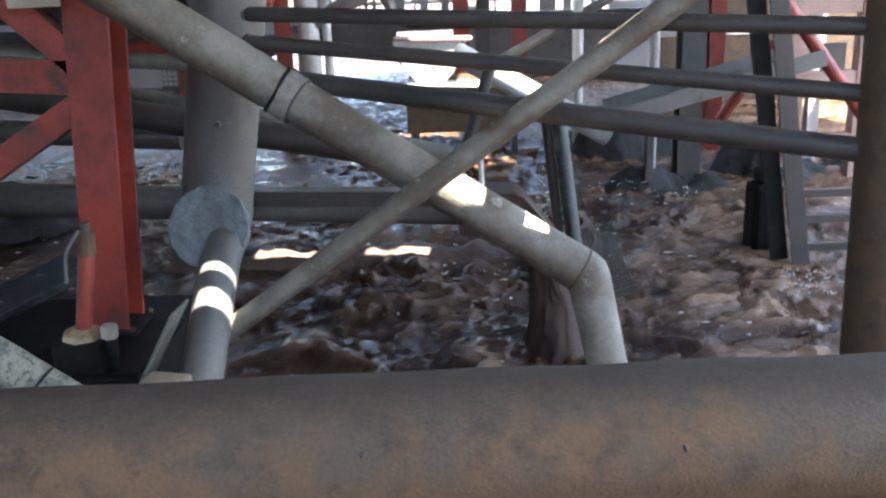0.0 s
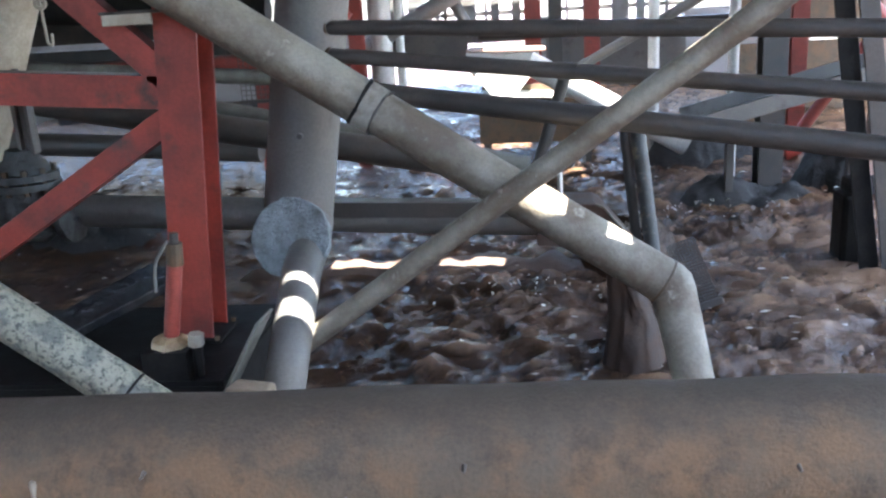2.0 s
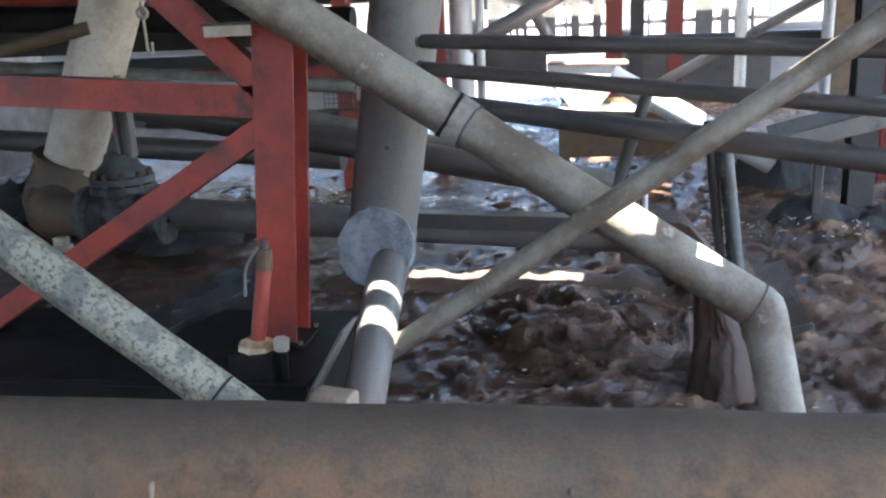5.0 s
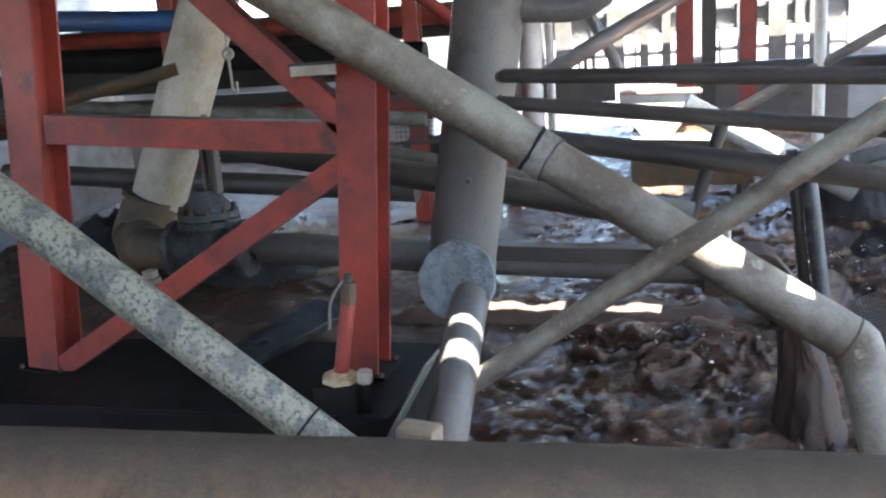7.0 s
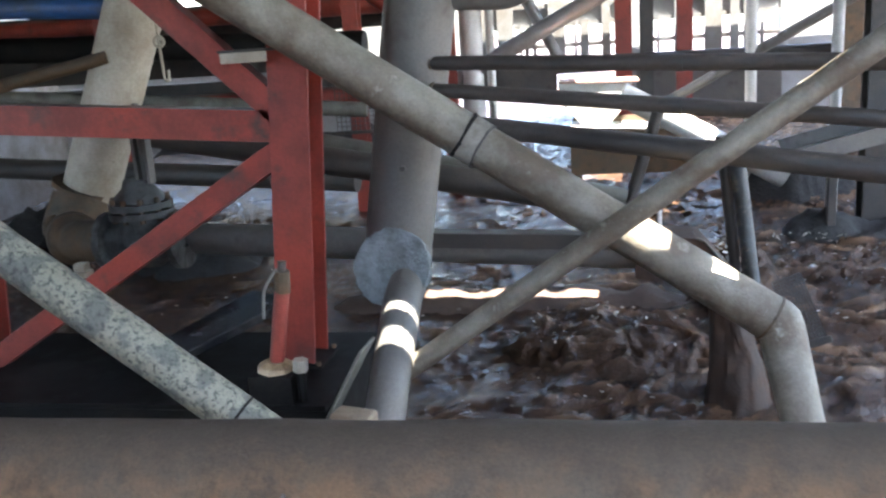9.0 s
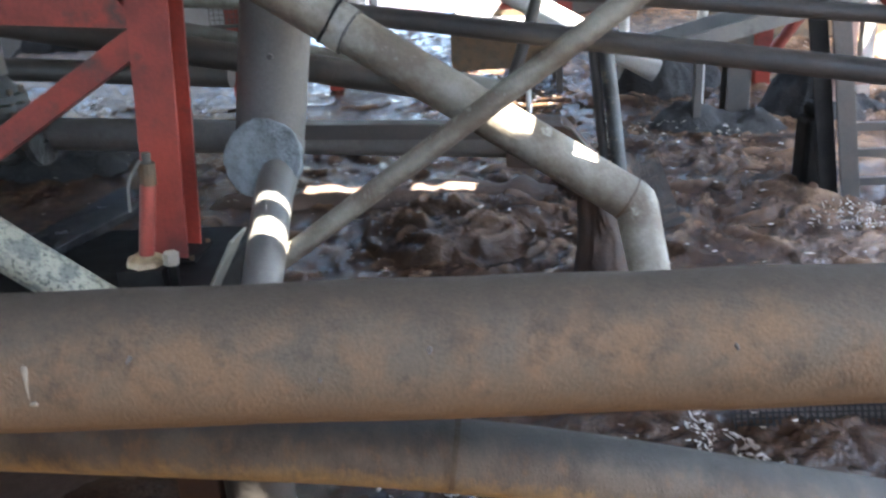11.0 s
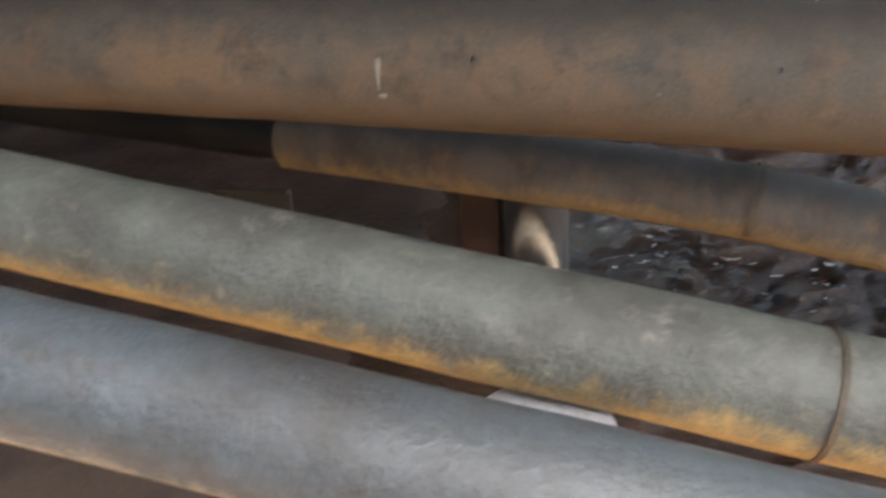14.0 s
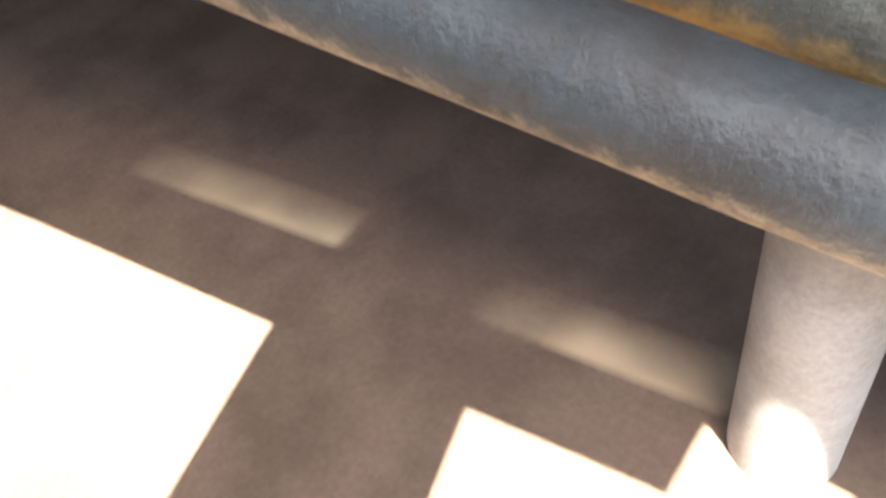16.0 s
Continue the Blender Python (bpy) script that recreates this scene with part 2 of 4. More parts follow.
def add_box(bm, lo, hi, m=None, bevel=0.0):
    r = bmesh.ops.create_cube(bm, size=1)["verts"]
    c = [(a + b) / 2 for a, b in zip(lo, hi)]
    s = [b - a for a, b in zip(lo, hi)]
    for v in r:
        v.co = Vector([v.co[i] * s[i] + c[i] for i in range(3)])
    if bevel:
        es = list({e for v in r for e in v.link_edges})
        res = bmesh.ops.bevel(bm, geom=es, offset=bevel, segments=2, affect="EDGES", profile=0.5)
        r = list({v for f in res["faces"] for v in f.verts} | {v for v in r if v.is_valid})
    if m is not None:
        for v in r:
            v.co = m @ v.co
    return bm


def box(lo, hi, m=None, bevel=0.004):
    return add_box(bmesh.new(), lo, hi, m, bevel)


def along(a, b, up=(0, 0, 1)):
    """A pose at a whose x runs to b and whose z is as near up as can be; and the length."""
    a, b = Vector(a), Vector(b)
    x = (b - a).normalized()
    y = Vector(up).cross(x).normalized()
    z = x.cross(y)
    m = Matrix((x, y, z)).transposed().to_4x4()
    m.translation = a
    return m, (b - a).length


def ring(at, axis, r_in, r_out, thick, seg=32):
    """A flat ring or, with r_in 0, a disc, square to its axis."""
    m = Vector(axis).to_track_quat("Z", "Y").to_matrix().to_4x4()
    m.translation = at
    bm = bmesh.new()
    lo = [[bm.verts.new(m @ Vector((math.cos(2 * math.pi * k / seg) * r, math.sin(2 * math.pi * k / seg) * r, z))) for k in range(seg)]
          for r, z in ((r_out, -thick / 2), (r_out, thick / 2))]
    for k in range(seg):
        bm.faces.new((lo[0][k], lo[0][(k + 1) % seg], lo[1][(k + 1) % seg], lo[1][k]))
    if r_in:
        li = [[bm.verts.new(m @ Vector((math.cos(2 * math.pi * k / seg) * r_in, math.sin(2 * math.pi * k / seg) * r_in, z))) for k in range(seg)]
              for z in (-thick / 2, thick / 2)]
        for k in range(seg):
            j = (k + 1) % seg
            bm.faces.new((li[0][k], li[0][j], li[1][j], li[1][k]))
            bm.faces.new((lo[0][k], lo[0][j], li[0][j], li[0][k]))
            bm.faces.new((lo[1][k], lo[1][j], li[1][j], li[1][k]))
    else:
        bm.faces.new(lo[0])
        bm.faces.new(lo[1])
    return bm


def prism(outline, y0, y1, bevel=0.004):
    """A solid with the given outline in x and z, from y0 to y1."""
    bm = bmesh.new()
    near, far = [bm.verts.new((x, y0, z)) for x, z in outline], [bm.verts.new((x, y1, z)) for x, z in outline]
    bm.faces.new(near)
    bm.faces.new(far[::-1])
    for k in range(len(outline)):
        j = (k + 1) % len(outline)
        bm.faces.new((near[k], far[k], far[j], near[j]))
    bmesh.ops.bevel(bm, geom=bm.edges[:], offset=bevel, segments=2, affect="EDGES", profile=0.5)
    return bm


def crusty(bm, amount, scale):
    """Pushes the points about, for caked and corroded surfaces."""
    for v in bm.verts:
        v.co += noise.noise_vector(v.co * scale) * amount
    return bm


def bolt(parent, at, axis, r=0.012, mat=None):
    return part("bolt", tube([Vector(at), Vector(at) + Vector(axis).normalized() * 0.018], r, 6), mat or BLACK, parent)


# ---- ground, water, roof ----
WATER_Z, SLOPE = 0.06, 0.055
bm = bmesh.new()
add_box(bm, (-60, -30, 0.17), (60, 1.30, 0.20))
tagged(part("ground", bm, SLAB), "brown stained concrete floor slab under the pipes", "floor", kind="structure")
bm = bmesh.new()
bmesh.ops.create_grid(bm, x_segments=2, y_segments=2, size=900)
for v in bm.verts:
    v.co.z = -0.4
tagged(part("ground_bed", bm, MUDGROUND), "brown mud bed that reaches the horizon", "ground", kind="structure")


def lattice(x, y, seed):
    """Smooth gradient noise on arrays, about -1 to 1."""
    rs = np.random.RandomState(seed)
    perm, ang = rs.permutation(512), rs.rand(512) * 2 * math.pi
    xi, yi = np.floor(x).astype(int), np.floor(y).astype(int)
    xf, yf = x - xi, y - yi
    u, v = xf ** 3 * (xf * (xf * 6 - 15) + 10), yf ** 3 * (yf * (yf * 6 - 15) + 10)

    def corner(i, j):
        g = ang[perm[(perm[(xi + i) % 512] + yi + j) % 512]]
        return np.cos(g) * (xf - i) + np.sin(g) * (yf - j)

    a, b = corner(0, 0) * (1 - u) + corner(1, 0) * u, corner(0, 1) * (1 - u) + corner(1, 1) * u
    return (a * (1 - v) + b * v) * 1.4


def chop(x, y, seed):
    """Short sharp crests of running water in three sizes, and where they are aerated."""
    wx, wy = lattice(x * 2.1, y * 2.1, seed + 1), lattice(x * 2.1 + 40, y * 2.1, seed + 2)
    xw, yw = x + 0.16 * wx, y + 0.16 * wy
    r1 = 1 - np.abs(lattice(xw * 3.0, yw * 4.2, seed + 3)) * 1.7
    r2 = 1 - np.abs(lattice(xw * 6.5 + wx, yw * 9.0, seed + 4)) * 1.7
    r3 = 1 - np.abs(lattice(xw * 15.0 + wx, yw * 19.0 + r2, seed + 5)) * 1.7
    r4 = 1 - np.abs(lattice(xw * 30.0 + 2 * wx, yw * 38.0 + xw * 12.0, seed + 11)) * 1.7
    n1, n2 = lattice(xw * 2.6, yw * 3.4, seed + 7), lattice(xw * 6.0, yw * 8.0, seed + 8)
    h = 0.34 * lattice(x * 1.1, y * 1.4, seed + 6) + 0.40 * n1 + 0.30 * n2 + 0.24 * r2 * np.abs(r2) + 0.11 * r3 + 0.045 * r4 + 0.14 * r1 * np.abs(r1)
    crest = np.clip((n1 * 0.5 + n2 * 0.5 + r2 * 0.30 + r3 * 0.25 + r4 * 0.12 - 0.52) * 1.8, 0, 1)
    return h, crest


def sheet_mesh(name, xyz, nx, ny, crest, mat):
    """One smooth mesh from a regular net of points."""
    i = np.arange(ny * nx).reshape(ny, nx)
    quads = np.stack((i[:-1, :-1], i[:-1, 1:], i[1:, 1:], i[1:, :-1]), -1).reshape(-1)
    n = len(quads) // 4
    me = bpy.data.meshes.new(name)
    me.vertices.add(nx * ny)
    me.vertices.foreach_set("co", np.stack(xyz, -1).reshape(-1).astype(np.float32))
    me.loops.add(n * 4)
    me.loops.foreach_set("vertex_index", quads.astype(np.int32))
    me.polygons.add(n)
    me.polygons.foreach_set("loop_start", np.arange(0, n * 4, 4, dtype=np.int32))
    me.polygons.foreach_set("use_smooth", np.ones(n, dtype=bool))
    me.update(calc_edges=True)
    me.attributes.new("crest", "FLOAT", "POINT").data.foreach_set("value", crest.reshape(-1).astype(np.float32))
    me.materials.append(mat)
    return new(name, me)


def water_sheet(name, seed, x0, x1, y0, y1, nx, ny, height, z):
    """A choppy sheet of running water, finer towards the near end and calmer behind the red frame."""
    x, y = np.meshgrid(np.linspace(x0, x1, nx), y0 + (y1 - y0) * np.linspace(0, 1, ny) ** 1.35)
    h, crest = chop(x, y, seed * 20)
    calm = 0.45 + 0.55 * np.clip((x + 1.5) / 0.9, 0, 1)
    # tan streaks, only towards the right
    right_tan = np.clip((x - 0.9) / 0.6, 0, 1) * np.clip(0.45 + 0.9 * lattice(x * 1.4, y * 3.6, seed + 90), 0, 1)
    ob = sheet_mesh(name, (x, y, h * height * calm + SLOPE * (y - 2.5)), nx, ny, np.clip(crest * calm + 0.75 * right_tan, 0, 1), MUD_WATER)
    ob.location.z = z
    return tagged(ob, "turbulent brown muddy water with glossy ripples", "water", kind="structure")


water_a = water_sheet("water", 1, -7.0, 6.0, 1.0, 24, 520, 760, 0.100, WATER_Z)
water_b = water_sheet("water", 2, -1.9, 3.8, 1.0, 22, 500, 1080, 0.105, WATER_Z + 0.01)



def near_pool():
    """The calm dark pool under the walkway pipes, with small ripples."""
    nx, ny = 260, 150
    x, y = np.meshgrid(np.linspace(-1.6, 2.6, nx), np.linspace(1.22, 2.95, ny))
    h, crest = chop(x * 1.6, y * 1.6, 77)
    stir = np.clip((x + 0.9) / 0.8, 0.1, 1) * np.clip((2.95 - y) / 0.2, 0, 1)
    ob = sheet_mesh("water", (x, y, 0.055 * h * stir - 0.14 * (1 - np.clip((2.95 - y) / 0.2, 0, 1))), nx, ny, crest * 0.25 * stir, MUD_WATER)
    ob.location.z = POOL_Z
    return tagged(ob, "dark brown pool water with small glossy ripples", "water", kind="structure")


POOL_Z = 0.135
pool = near_pool()

# the roof: an unseen sheet deck, its gaps placed to throw sun patches
HOLES = []


def gap_for(target, wx, wy):
    """An opening in the roof through which the sun reaches the place target."""
    k = ROOF_Z - target[2]
    x, y = target[0] - SHIFT.x * k, target[1] - SHIFT.y * k
    HOLES.append((x - wx / 2, x + wx / 2, y - wy / 2, y + wy / 2))


gap_for((0.315, 3.125, 1.06), 0.100, 0.19)
gap_for((0.045, 3.165, 1.215), 0.18, 0.18)
gap_for((-0.94, 3.235, 0.875), 0.17, 0.029)
gap_for((-0.945, 3.140, 0.785), 0.17, 0.062)
gap_for((-0.645, 1.680, 0.545), 0.17, 0.016)
gap_for((-1.03, 5.30, 0.33), 0.52, 0.11)
gap_for((-0.36, 5.28, 0.33), 0.42, 0.09)
gap_for((-0.80, 5.40, 0.33), 0.30, 0.05)
gap_for((1.21, 2.940, 1.37), 0.10, 0.045)
gap_for((1.31, 2.903, 1.36), 0.10, 0.045)
gap_for((1.41, 2.868, 1.35), 0.10, 0.045)
gap_for((-0.1, 8.5, 1.05), 0.8, 0.9)
gap_for((3.17, 7.5, 1.2), 0.25, 0.3)
gap_for((0.6, 7.5, 1.1), 0.5, 0.3)
X0, X1, Y0, Y1 = -9.3, 5.0, 0.40, 12.6
xs = sorted({X0, X1, *[h[0] for h in HOLES], *[h[1] for h in HOLES]})
ys = sorted({Y0, Y1, *[h[2] for h in HOLES], *[h[3] for h in HOLES]})
bm = bmesh.new()
grid = {}
for x in xs:
    for y in ys:
        grid[x, y] = bm.verts.new((x, y, ROOF_Z))
for xa, xb in zip(xs, xs[1:]):
    for ya, yb in zip(ys, ys[1:]):
        cx, cy = (xa + xb) / 2, (ya + yb) / 2
        if not any(h[0] < cx < h[1] and h[2] < cy < h[3] for h in HOLES):
            bm.faces.new((grid[xa, ya], grid[xb, ya], grid[xb, yb], grid[xa, yb]))
# the unseen free edge runs skew, parallel to the pipes, one notch lighting the stand
def roof_edge(x):
    return -0.402 + 0.087 * (x - 0.151)


def roof_piece(xa, xb, ya, yb, yc, yd):
    bm.faces.new([bm.verts.new(p) for p in ((xa, ya, ROOF_Z), (xb, yb, ROOF_Z), (xb, yc, ROOF_Z), (xa, yd, ROOF_Z))])


for xa, xb, notch in ((X0, 0.58, 0), (0.58, 0.86, 1), (0.86, X1, 0)):
    ea, eb = (-0.20, -0.20) if notch else (roof_edge(xa), roof_edge(xb))
    roof_piece(xa, xb, ea, eb, Y0, Y0)
bmesh.ops.solidify(bm, geom=bm.faces[:], thickness=0.02)
# unseen strip added to cast the dark band across the slab
add_box(bm, (-0.255, -1.6, -0.035), (0.255, 0.2, -0.024), pose(-0.107, -0.43, ROOF_Z, 0, 0, 14))
# two unseen panels added to cut light from behind and from the left
add_box(bm, (-9, -3.2, ROOF_Z - 0.02), (9, -1.55, ROOF_Z))
add_box(bm, (-9, -1.7, ROOF_Z + 0.03), (-1.45, -0.3, ROOF_Z + 0.05))
tagged(part("unseen_roof", bm, ZINC), "unseen grey steel deck overhead, its gaps added to shape the sunlight", "roof", kind="structure")


def walls():
    # side wall added to keep the hall dark
    for x, s in ((-9.0, -1),):
        bm = box((min(x, x + s * 0.15), 1.5, -0.4), (max(x, x + s * 0.15), 13.0, 3.4), None, 0)
        tagged(part("dimming_wall_side", bm, ZINC), "grey sheeted side wall added to darken the hall", "wall", kind="structure")
    # unseen wall added to dim the left ends of the pipes
    bm = box((-4.15, -3.05, 0.2), (-3.95, 1.3, 3.37), None, 0)
    tagged(part("dimming_wall_side", bm, ZINC), "unseen grey wall added at the walkway's end to block skylight", "wall", kind="structure")
    # unseen wall added behind the camera against low skylight
    bm = box((-12, -3.2, 0.2), (12, -3.05, 3.0), None, 0)
    tagged(part("dimming_wall_back", bm, ZINC), "unseen grey wall added across the walkway to block skylight", "wall", kind="structure")
    for z0, z1, x1 in ((1.22, 1.64, -2.3), (1.71, 2.05, -3.0), (2.14, 2.52, -2.3)):
        bm = box((-9.0, 9.62, z0), (x1, 9.72, z1), None, 0)
        tagged(part("wall_boards", bm, DARKPIPE), "dark boarded screen wall with light in its gaps", "wall", kind="structure")
    for z0, z1 in ((-0.2, 1.28), (1.36, 2.2), (2.3, 2.7)):
        bm = box((2.5, 10.2, z0), (9.0, 10.3, z1), None, 0)
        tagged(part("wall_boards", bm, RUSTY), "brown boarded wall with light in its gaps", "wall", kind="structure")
    for a, b, z1 in ((-9.0, -3.6, 2.5), (-3.6, -2.0, 2.5), (0.25, 0.6, 3.4), (2.4, 9.0, 2.7)):
        bm = box((a, 13.0, 1.30 if a == -3.6 else -0.4), (b, 13.2, z1), None, 0)
        tagged(part("wall_rear", bm, OUTSIDE), "pale rear wall pier between openings", "wall", kind="structure")
    # added panels that tone the bright opening down to a hazy grey-brown
    for a, b, z0, z1 in ((-2.0, -0.75, 1.10, 1.50), (0.4, 2.4, -0.4, 1.50), (-0.75, 0.4, 1.34, 1.55)):
        tagged(part("dimming_wall_low", box((a, 12.84, z0), (b, 12.94, z1), None, 0), COLUMNPIPE), "low grey-brown wall added to dim the rear opening", "wall", kind="structure")
    for a, b in ((-2.0, 0.25), (0.6, 2.4)):
        # added sheet that turns the upper glare into pale haze
        tagged(part("dimming_wall_upper", box((a, 13.03, 2.08), (b, 13.1, 2.52), None, 0), OUTSIDE), "pale sheeting added to dim the glare of the rear opening", "wall", kind="structure")
        bm = bmesh.new()
        for z in (1.72, 2.02, 2.30):
            add_box(bm, (a, 12.98, z), (b, 13.02, z + 0.06))
        rnd, x = random.Random(int(a * 10) + 50), a + 0.1
        while x < b - 0.15:
            w = rnd.choice((0.03, 0.05, 0.12, 0.24))
            add_box(bm, (x, 12.95, 1.5), (x + w, 12.98, rnd.choice((1.9, 2.1, 2.5))))
            x += w + rnd.uniform(0.05, 0.3)
        tagged(part("window_bars", bm, ZINC), "grey bars across the bright rear opening", "window", kind="structure")
    tagged(part("yard", box((-60, 13.3, -0.2), (60, 70, -0.12), None, 0), CONCRETE), "pale wet yard outside the hall", "yard", kind="structure")
    bm = bmesh.new()
    bmesh.ops.create_grid(bm, x_segments=40, y_segments=16, size=1)
    for v in bm.verts:
        v.co = Vector((-2.95 + v.co.x * 2.5, 2.1 + v.co.y * 0.85, 0.19 - 0.16 * max(0, v.co.x + 0.16 * noise.noise(Vector((v.co.y * 2.4, 5, 0)))) ** 3))
        v.co.z += 0.03 * noise.noise(v.co * 3)
    tagged(part("mud_bank", bm, WETMUD, smooth=True), "dark wet brown mud bank beside the pool", "mud", kind="structure")


walls()


# ---- the pipes beside the camera ----
def pipe_front():
    t = thing("pipeline", "large rust-brown steel pipe running level across the walkway", "pipe", (0, 1.22, 1.212))
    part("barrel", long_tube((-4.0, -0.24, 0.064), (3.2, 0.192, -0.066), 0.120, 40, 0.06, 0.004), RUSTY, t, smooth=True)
    part("paint_mark", crusty(box((-0.789, -0.170, 0.0), (-0.782, -0.160, 0.055), None, 0.003), 0.004, 60), DIAG, t, "faint pale paint streak")
    part("paint_mark", crusty(box((-0.787, -0.170, -0.012), (-0.774, -0.161, -0.004), None, 0.002), 0.003, 60), DIAG, t, "faint pale paint streak")
    for x, z in ((-0.325, 0.01), (-0.15, 0.05), (0.33, 0.03), (-0.62, 0.06)):
        part("weld_nub", tube([(x, -0.110 + x * 0.06, z), (x, -0.126 + x * 0.06, z - 0.002)], [0.004, 0.002], 8), DARKPIPE, t, smooth=True)


def pipe_second():
    t = thing("pipeline", "brown steel pipe with a weld seam, bending downward", "pipe", (0, 1.47, 0.85))
    path = bend([(-1.25, 0.03, 0.02), (-0.14, 0, -0.025), (0.9, 0.08, -0.29), (3.0, 0.4, -0.85)], 0.4)
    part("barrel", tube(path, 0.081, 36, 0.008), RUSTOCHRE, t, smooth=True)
    part("weld_seam", ring((-0.145, 0, -0.030), (1, 0, -0.14), 0.078, 0.0835, 0.012), RUSTY, t)
    part("sleeve", long_tube((-3.2, 0.08, 0.10), (-1.24, 0.03, 0.02), 0.066, 28, 0.2), BLACK, t, "dark end sleeve", smooth=True)


def pipe_third():
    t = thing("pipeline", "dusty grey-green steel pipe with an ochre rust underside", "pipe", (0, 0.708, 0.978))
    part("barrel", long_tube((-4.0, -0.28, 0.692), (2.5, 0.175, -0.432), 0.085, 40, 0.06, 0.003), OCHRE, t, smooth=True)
    part("weld_seam", ring((-0.068, -0.0048, 0.0118), (1, 0.07, -0.173), 0.082, 0.089, 0.008), RUSTY, t, "brown rusted weld seam")


def pipe_fourth():
    t = thing("pipeline", "blue-grey pitted steel pipe beside the walkway", "pipe", (0, 0.478, 0.942))
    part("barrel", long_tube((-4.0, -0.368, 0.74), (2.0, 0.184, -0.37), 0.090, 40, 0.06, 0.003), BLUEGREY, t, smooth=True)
    d = Vector((6.0, 0.552, -1.11)).normalized()
    for x in (-2.1, 0.35):
        part("weld_seam", ring((x, 0.092 * x, -0.185 * x), d, 0.086, 0.093, 0.010), GREYPIPE, t, "raised grey weld seam")


def pipe_stands():
    t = thing("pipe_stand", "grey round post under the pipes, partly sunlit", "stand", (-0.405, 0.575, 0.2))
    part("post", long_tube((0, 0, 0), (0, 0, 0.765), 0.100, 28, 0.1), PALEPOST, t, smooth=True)
    t = thing("pipe_stand", "grey round post with a sunlit patch beneath the brown pipe", "stand", (-0.685, 1.77, 0.0))
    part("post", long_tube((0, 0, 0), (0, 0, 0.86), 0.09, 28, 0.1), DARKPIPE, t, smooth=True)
    part("base_plate", box((-0.13, -0.13, 0), (0.13, 0.13, 0.016)), BLACK, t)


pipe_front()
pipe_second()
pipe_third()
pipe_fourth()
pipe_stands()

# ---- dim sun patches painted on the slab ----
def dim_sun_patch(x0, x1, y):
    """A dim sun patch painted tan on a low mound, sharp on its near side and fading on its far side."""
    nx, ny = 40, 16
    verts, fade = [], []
    for j in range(ny + 1):
        for i in range(nx + 1):
            u, v = i / nx, j / ny
            x = x0 - 0.12 + (x1 - x0 + 0.2) * u
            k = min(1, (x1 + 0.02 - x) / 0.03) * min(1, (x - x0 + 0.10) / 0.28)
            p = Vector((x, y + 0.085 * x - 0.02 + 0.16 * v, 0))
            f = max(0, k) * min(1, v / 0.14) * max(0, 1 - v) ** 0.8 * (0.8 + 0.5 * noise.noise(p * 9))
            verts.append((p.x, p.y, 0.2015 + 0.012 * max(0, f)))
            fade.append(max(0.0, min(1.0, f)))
    faces = [(j * (nx + 1) + i, j * (nx + 1) + i + 1, (j + 1) * (nx + 1) + i + 1, (j + 1) * (nx + 1) + i) for j in range(ny) for i in range(nx)]
    me = bpy.data.meshes.new("dim_sun_patch")
    me.from_pydata(verts, [], faces)
    # strength of the painted sunlight at each point
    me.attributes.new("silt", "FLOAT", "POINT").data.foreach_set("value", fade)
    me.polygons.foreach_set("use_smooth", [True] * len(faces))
    me.materials.append(SUN_PATCH)
    tagged(new("dim_sun_patch", me), "dim sun patch painted tan on the brown slab", "silt", kind="structure")


dim_sun_patch(-2.15, -1.50, 0.68)
dim_sun_patch(-1.0, -0.52, 0.63)


# ---- red frame ----
def red_column(foot, head, label):
    t = thing("steel_column", label, "column", foot, "red columns")
    m, h = along((0, 0, 0), Vector(head) - Vector(foot), (0, -1, 0))
    part("front_flange", box((0, -0.088, 0.086), (h, 0.088, 0.10), m, 0.003), RED, t)
    part("rear_flange", box((0, -0.088, -0.10), (h, 0.088, -0.086), m, 0.003), RED, t)
    part("web", box((0, -0.006, -0.086), (h, 0.006, 0.086), m), RED, t)
    plate = part("foot_plate", box((-0.012, -0.13, -0.13), (0, 0.13, 0.13), m, 0.002), BLACK, t)
    for a in (-0.11, 0.11):
        for c in (-0.115, 0.115):
            part("bolt", tube([m @ Vector((0, a, c)), m @ Vector((0.02, a, c))], 0.012, 6), RUSTY, plate)
    return t


red_column((-1.51, 3.5, 0.56), (-1.285, 3.5, 3.38), "red painted steel H column with dirt near its top")
red_column((-3.20, 3.5, 0.54), (-2.90, 3.5, 3.38), "red painted steel H column")


def red_bar(name, a, b, height, depth, label):
    t = thing(name, label, name.replace("_", " "), a, "red bracing")
    m, length = along((0, 0, 0), Vector(b) - Vector(a), (0, 0, 1))
    part("web", box((0, -depth / 2, -height / 2), (length, -depth / 2 + 0.01, height / 2), m, 0.002), RED, t)
    part("top_flange", box((0, -depth / 2 + 0.01, height / 2 - 0.01), (length, depth / 2, height / 2), m, 0.002), RED, t)
    part("bottom_flange", box((0, -depth / 2 + 0.01, -height / 2), (length, depth / 2, -height / 2 + 0.01), m, 0.002), RED, t)


red_bar("cross_beam", (-2.96, 3.46, 1.732), (-1.50, 3.46, 1.628), 0.135, 0.11, "red steel channel between two columns, dusty on top")
red_bar("brace", (-2.98, 3.45, 3.15), (-1.45, 3.45, 1.665), 0.115, 0.09, "red steel brace rising to the upper frame")
red_bar("brace", (-3.12, 3.45, 0.535), (-1.46, 3.45, 1.535), 0.105, 0.09, "red steel brace falling to the column foot")
t = thing("bracket", "cream painted angle bracket on the column head", "bracket", (-1.55, 3.33, 1.928))
